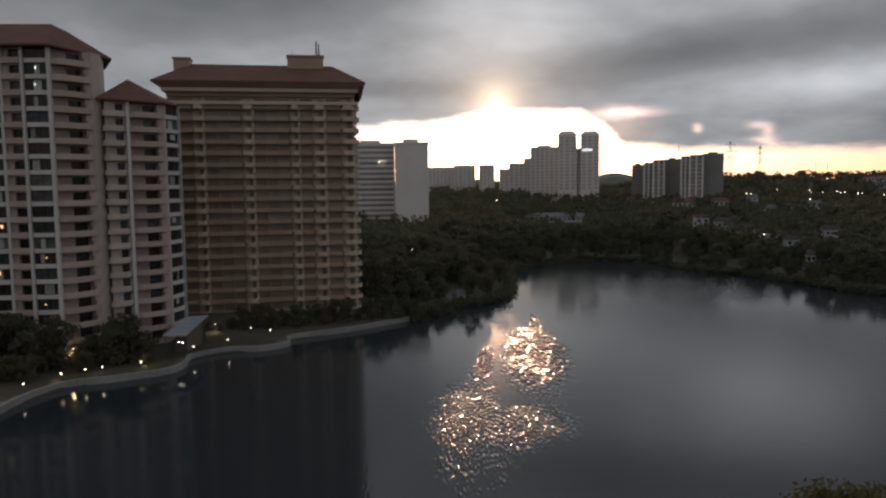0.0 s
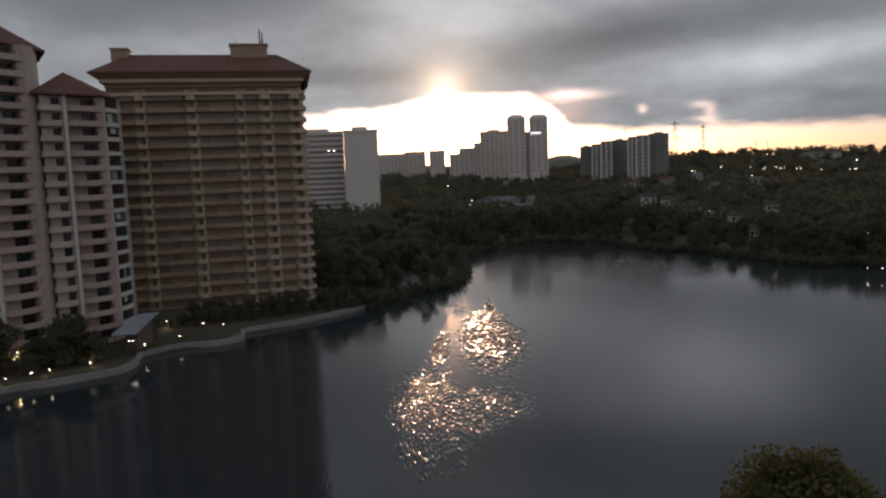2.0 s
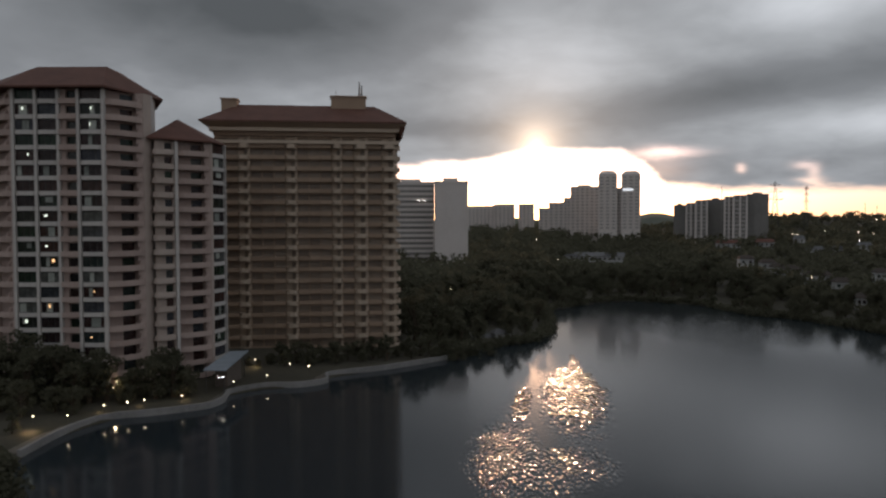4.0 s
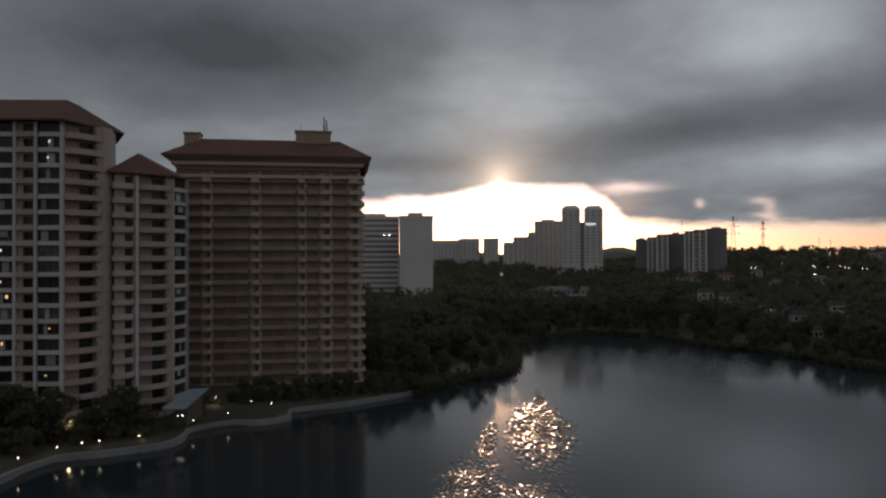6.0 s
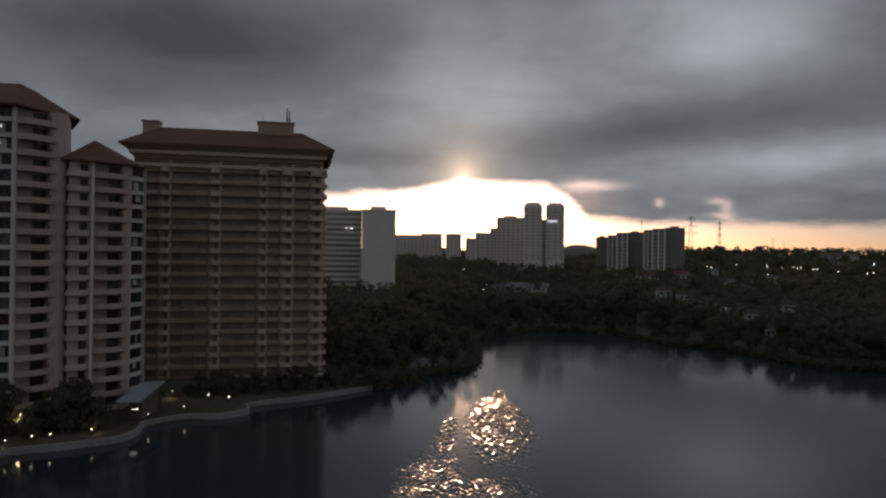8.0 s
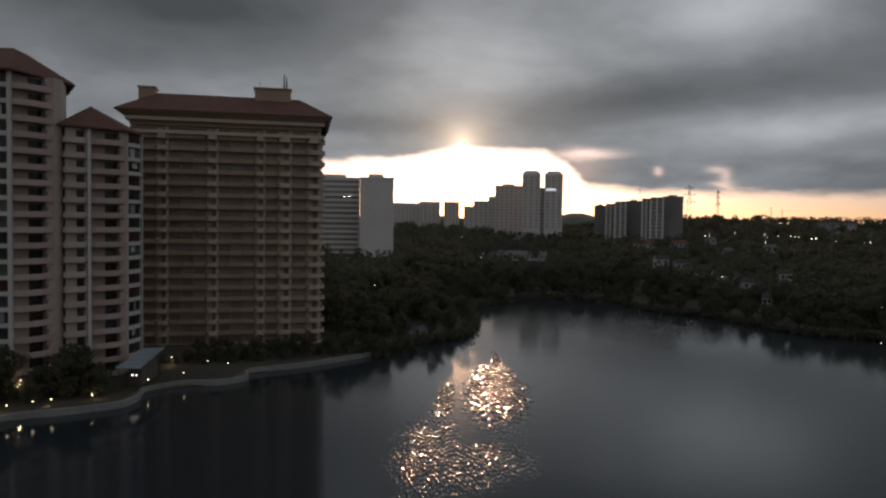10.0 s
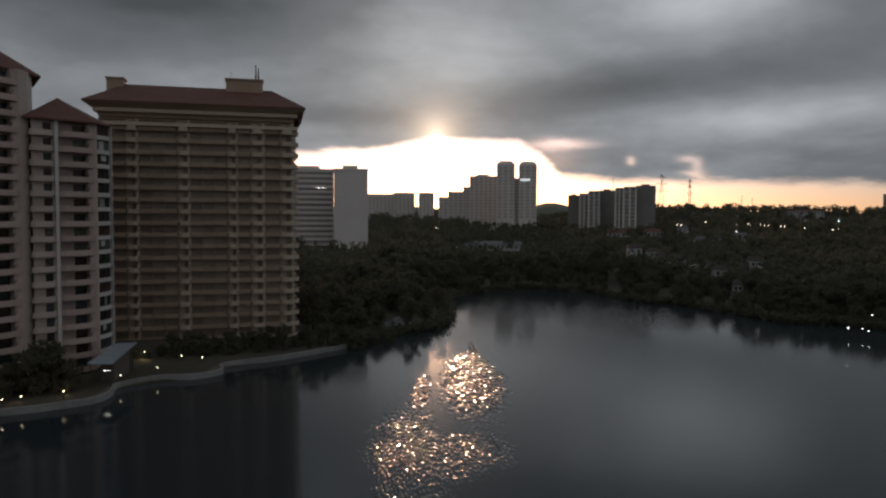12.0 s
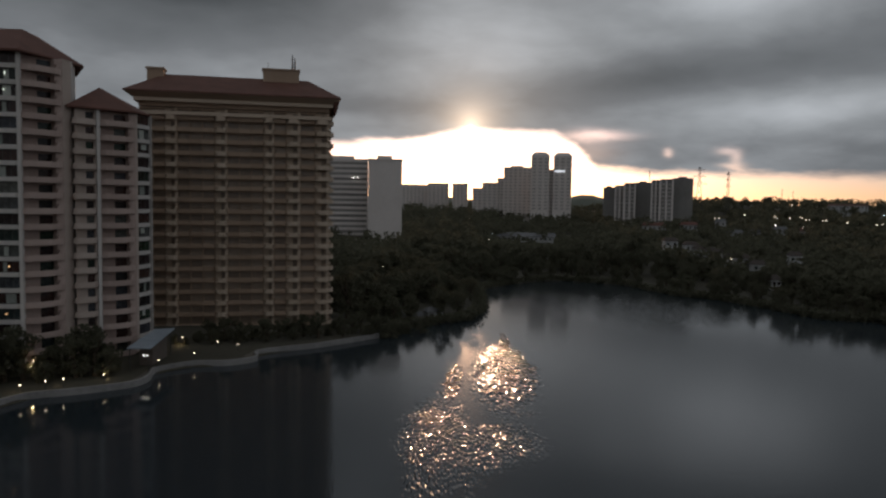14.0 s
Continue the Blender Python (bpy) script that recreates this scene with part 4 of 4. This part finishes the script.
for la, le in ((33.61, -7.66), (34.48, -7.63), (34.83, -7.76), (36.12, -7.65), (34.95, -6.9), (35.5, -6.7), (36.14, -6.62), (36.6, -6.6), (36.98, -6.66), (37.47, -6.7)):
    r = (36 - 2.6) / math.tan(radians(-le))
    x, y = polar(la, r)
    lamp(x, y, max(0.2, float(terrain(x, y))), 2.2, 0.10, LAMP_WHITE, "white lamp by the far lake path", "far path lamps")


def pylon(az, d, ztop, label, spread=1.0):
    x, y = polar(az, d)
    z = float(terrain(x, y))
    h = ztop - z
    ob = thing("pylon", pose(x, y, z, 0, 0, -az), label, "pylon", "power pylons")
    half = lambda k: spread * 3.4 * (1 - k) + 0.4
    for sx in (-1, 1):
        for sy in (-1, 1):
            V, F = [], []
            limb(V, F, (sx * half(0), sy * half(0), -1), (sx * half(1), sy * half(1), h), 0.24, 0.16, 4)
            put("leg", mesh_of("leg", V, F, STEEL), pose(0, 0, 0), ob)
    for i in range(9):
        a, b = i / 9, (i + 1) / 9
        for sx in (-1, 1):
            V, F = [], []
            limb(V, F, (-sx * half(a), -half(a), a * h), (sx * half(b), -half(b), b * h), 0.12, 0.12, 4)
            put("brace", mesh_of("brace", V, F, STEEL), pose(0, 0, 0), ob)
    for k, w in ((0.66, 7), (0.8, 6), (0.93, 5)):
        w *= spread
        V, F = [], []
        limb(V, F, (-w, 0, k * h), (w, 0, k * h), 0.2, 0.2, 4)
        limb(V, F, (-w, 0, k * h), (0, 0, (k + 0.05) * h), 0.12, 0.12, 4)
        limb(V, F, (w, 0, k * h), (0, 0, (k + 0.05) * h), 0.12, 0.12, 4)
        put("cross_arm", mesh_of("cross_arm", V, F, STEEL), pose(0, 0, 0), ob)


pylon(21.05, 760, 36 + 760 * 0.0515, "tall grey lattice power pylon on the skyline")
pylon(23.03, 780, 36 + 780 * 0.0455, "slender grey lattice mast on the skyline", 0.4)
for az, el, d in ((17.52, 2.68, 700), (26.6, 1.35, 900), (27.3, 1.2, 900)):
    x, y = polar(az, d)
    z = float(terrain(x, y))
    solid("mast", post_mesh("mast", 36 + d * math.tan(radians(el)) - z, 0.35), pose(x, y, z), "thin steel mast rising over the trees", "mast", "masts")


WHITEWALL = material("white_house_paint", (0.36, 0.36, 0.36), (0.50, 0.50, 0.49), 0.8, 0.3, 2.0)
GREYROOF = material("grey_sheet_roof", (0.07, 0.07, 0.072), (0.13, 0.13, 0.135), 0.6, 0.3, 2.0)


DARKTILE = material("dark_brown_roof_tile", (0.03, 0.022, 0.018), (0.06, 0.042, 0.034), 0.85, 0.3, 3.0)


def house(az, el, d, w, dp, hw, hr, turn, label, roofmat=GREYROOF):
    x, y = polar(az, d)
    ztop = 36 + d * math.tan(radians(el))
    z = min(float(terrain(x, y)), ztop - hw - hr)
    ob = thing("house", pose(x, y, z, 0, 0, turn - az), label, "house", "lakeside houses")
    hw = ztop - z - hr
    put("wall", boxes("wall", [(-w / 2, w / 2, 0, dp, 0, hw)], WHITEWALL), pose(0, 0, 0), ob)
    V = [(-w / 2 - 0.6, -0.6, hw), (w / 2 + 0.6, -0.6, hw), (w / 2 + 0.6, dp + 0.6, hw), (-w / 2 - 0.6, dp + 0.6, hw), (-w / 2 + 1, dp / 2, hw + hr), (w / 2 - 1, dp / 2, hw + hr)]
    put("roof", mesh_of("roof", V, [(0, 3, 2, 1), (0, 1, 5, 4), (1, 2, 5), (2, 3, 4, 5), (3, 0, 4)], roofmat), pose(0, 0, 0), ob)
    win = boxes("window", [(-0.6, 0.6, -0.05, 0.1, 0, 1.3)], GLASS)
    for i in range(max(2, int(w / 3))):
        put("window", win, pose(-w / 2 + (i + 0.5) * w / max(2, int(w / 3)), 0, max(0.8, hw - 2.2)), ob)


for az, el, d, w in ((19.25, -2.3, 415, 7), (20.7, -2.55, 402, 7), (21.35, -2.85, 396, 6), (22.3, -2.95, 392, 8), (23.9, -3.35, 372, 11), (25.35, -3.75, 360, 6), (27.7, -3.05, 380, 6), (26.5, -4.75, 331, 3.5)):
    house(az, el, d, w, 7, 4.2, 1.9, 12, "small white-walled house among dark trees", DARKTILE)
for az, el, d, w in SLOPE_HOUSES:
    house(az, el, d, w, 7, 4.5, 2.4, 8 - az % 3 * 6, "pale house on the wooded slope", TILE if int(az * 10) % 3 == 0 else GREYROOF)
house(8.5, -2.2, 500, 40, 16, 5, 2.5, 2, "long low pale shed behind the trees")
house(30.7, 0.33, 800, 34, 14, 7, 1.5, 0, "long reddish building on the ridge", TILE)
for az, el in ((-1.1, -8.5), (0.2, -8.5), (1.5, -8.1)):
    house(az, el, 225, 5, 4, 2.6, 1.4, 20, "small pale lakeside shelter under trees")


def canopy():
    ob = thing("entrance_canopy", pose(-58.0, 148.0, 1.3, 0, 0, 0), "pale blue sloping entrance canopy beside the towers", "canopy")
    V = [(0, 0, 4.6), (4.8, 0, 4.6), (3.4, 19, 5.4), (-0.6, 17.5, 5.4)]
    put("sheet", loft("sheet", [V, [(a, b, c + 0.25) for a, b, c in V]], CANOPY), pose(0, 0, 0), ob)
    for a, b, c in ((0.4, 0.6, 4.6), (4.2, 0.6, 4.6), (3.0, 17, 5.3), (0.0, 16, 5.3)):
        put("post", post_mesh("post", c, 0.1), pose(a, b, 0), ob)
    put("lobby", boxes("lobby", [(0.3, 3.0, 6, 15, 0, 4.5)], DARKWALL), pose(0, 0, 0), ob)
    for a in (2.9, 3.7):
        put("down_lamp", globe("down_lamp", 0.09, LAMP_WHITE), pose(a, 1.2, 3.1), ob, "bright lamp under the canopy")


canopy()

# warm light of the promenade lamps on the paving, of the canopy lamp and of the entrance lamps on their shrubs
for x, y, z, e in ((-76.5, 119.0, 1.9, 90.0), (-55.8, 174.5, 2.2, 50.0), (-59.5, 142.5, 1.9, 25.0), (-73.2, 141.2, 4.2, 60.0), (-71.4, 132.6, 1.7, 14.0), (-66.2, 137.4, 1.7, 14.0)):
    li = new("lamp_light", bpy.data.lights.new("lamp_light", "POINT"))
    li.data.energy, li.data.color, li.data.shadow_soft_size = e, (1.0, 0.8, 0.5), 0.15
    li.matrix_basis = pose(x, y, z)
for x, y, k in ((-57.5, 176.0, 0.2), (-55.0, 175.5, 0.16), (-79.0, 118.0, 0.24), (-72.3, 142.4, 0.3)):
    tree(FAR_KINDS[2], x, y, 1.2, k, x, "small shrub lit by a garden lamp", "garden trees")
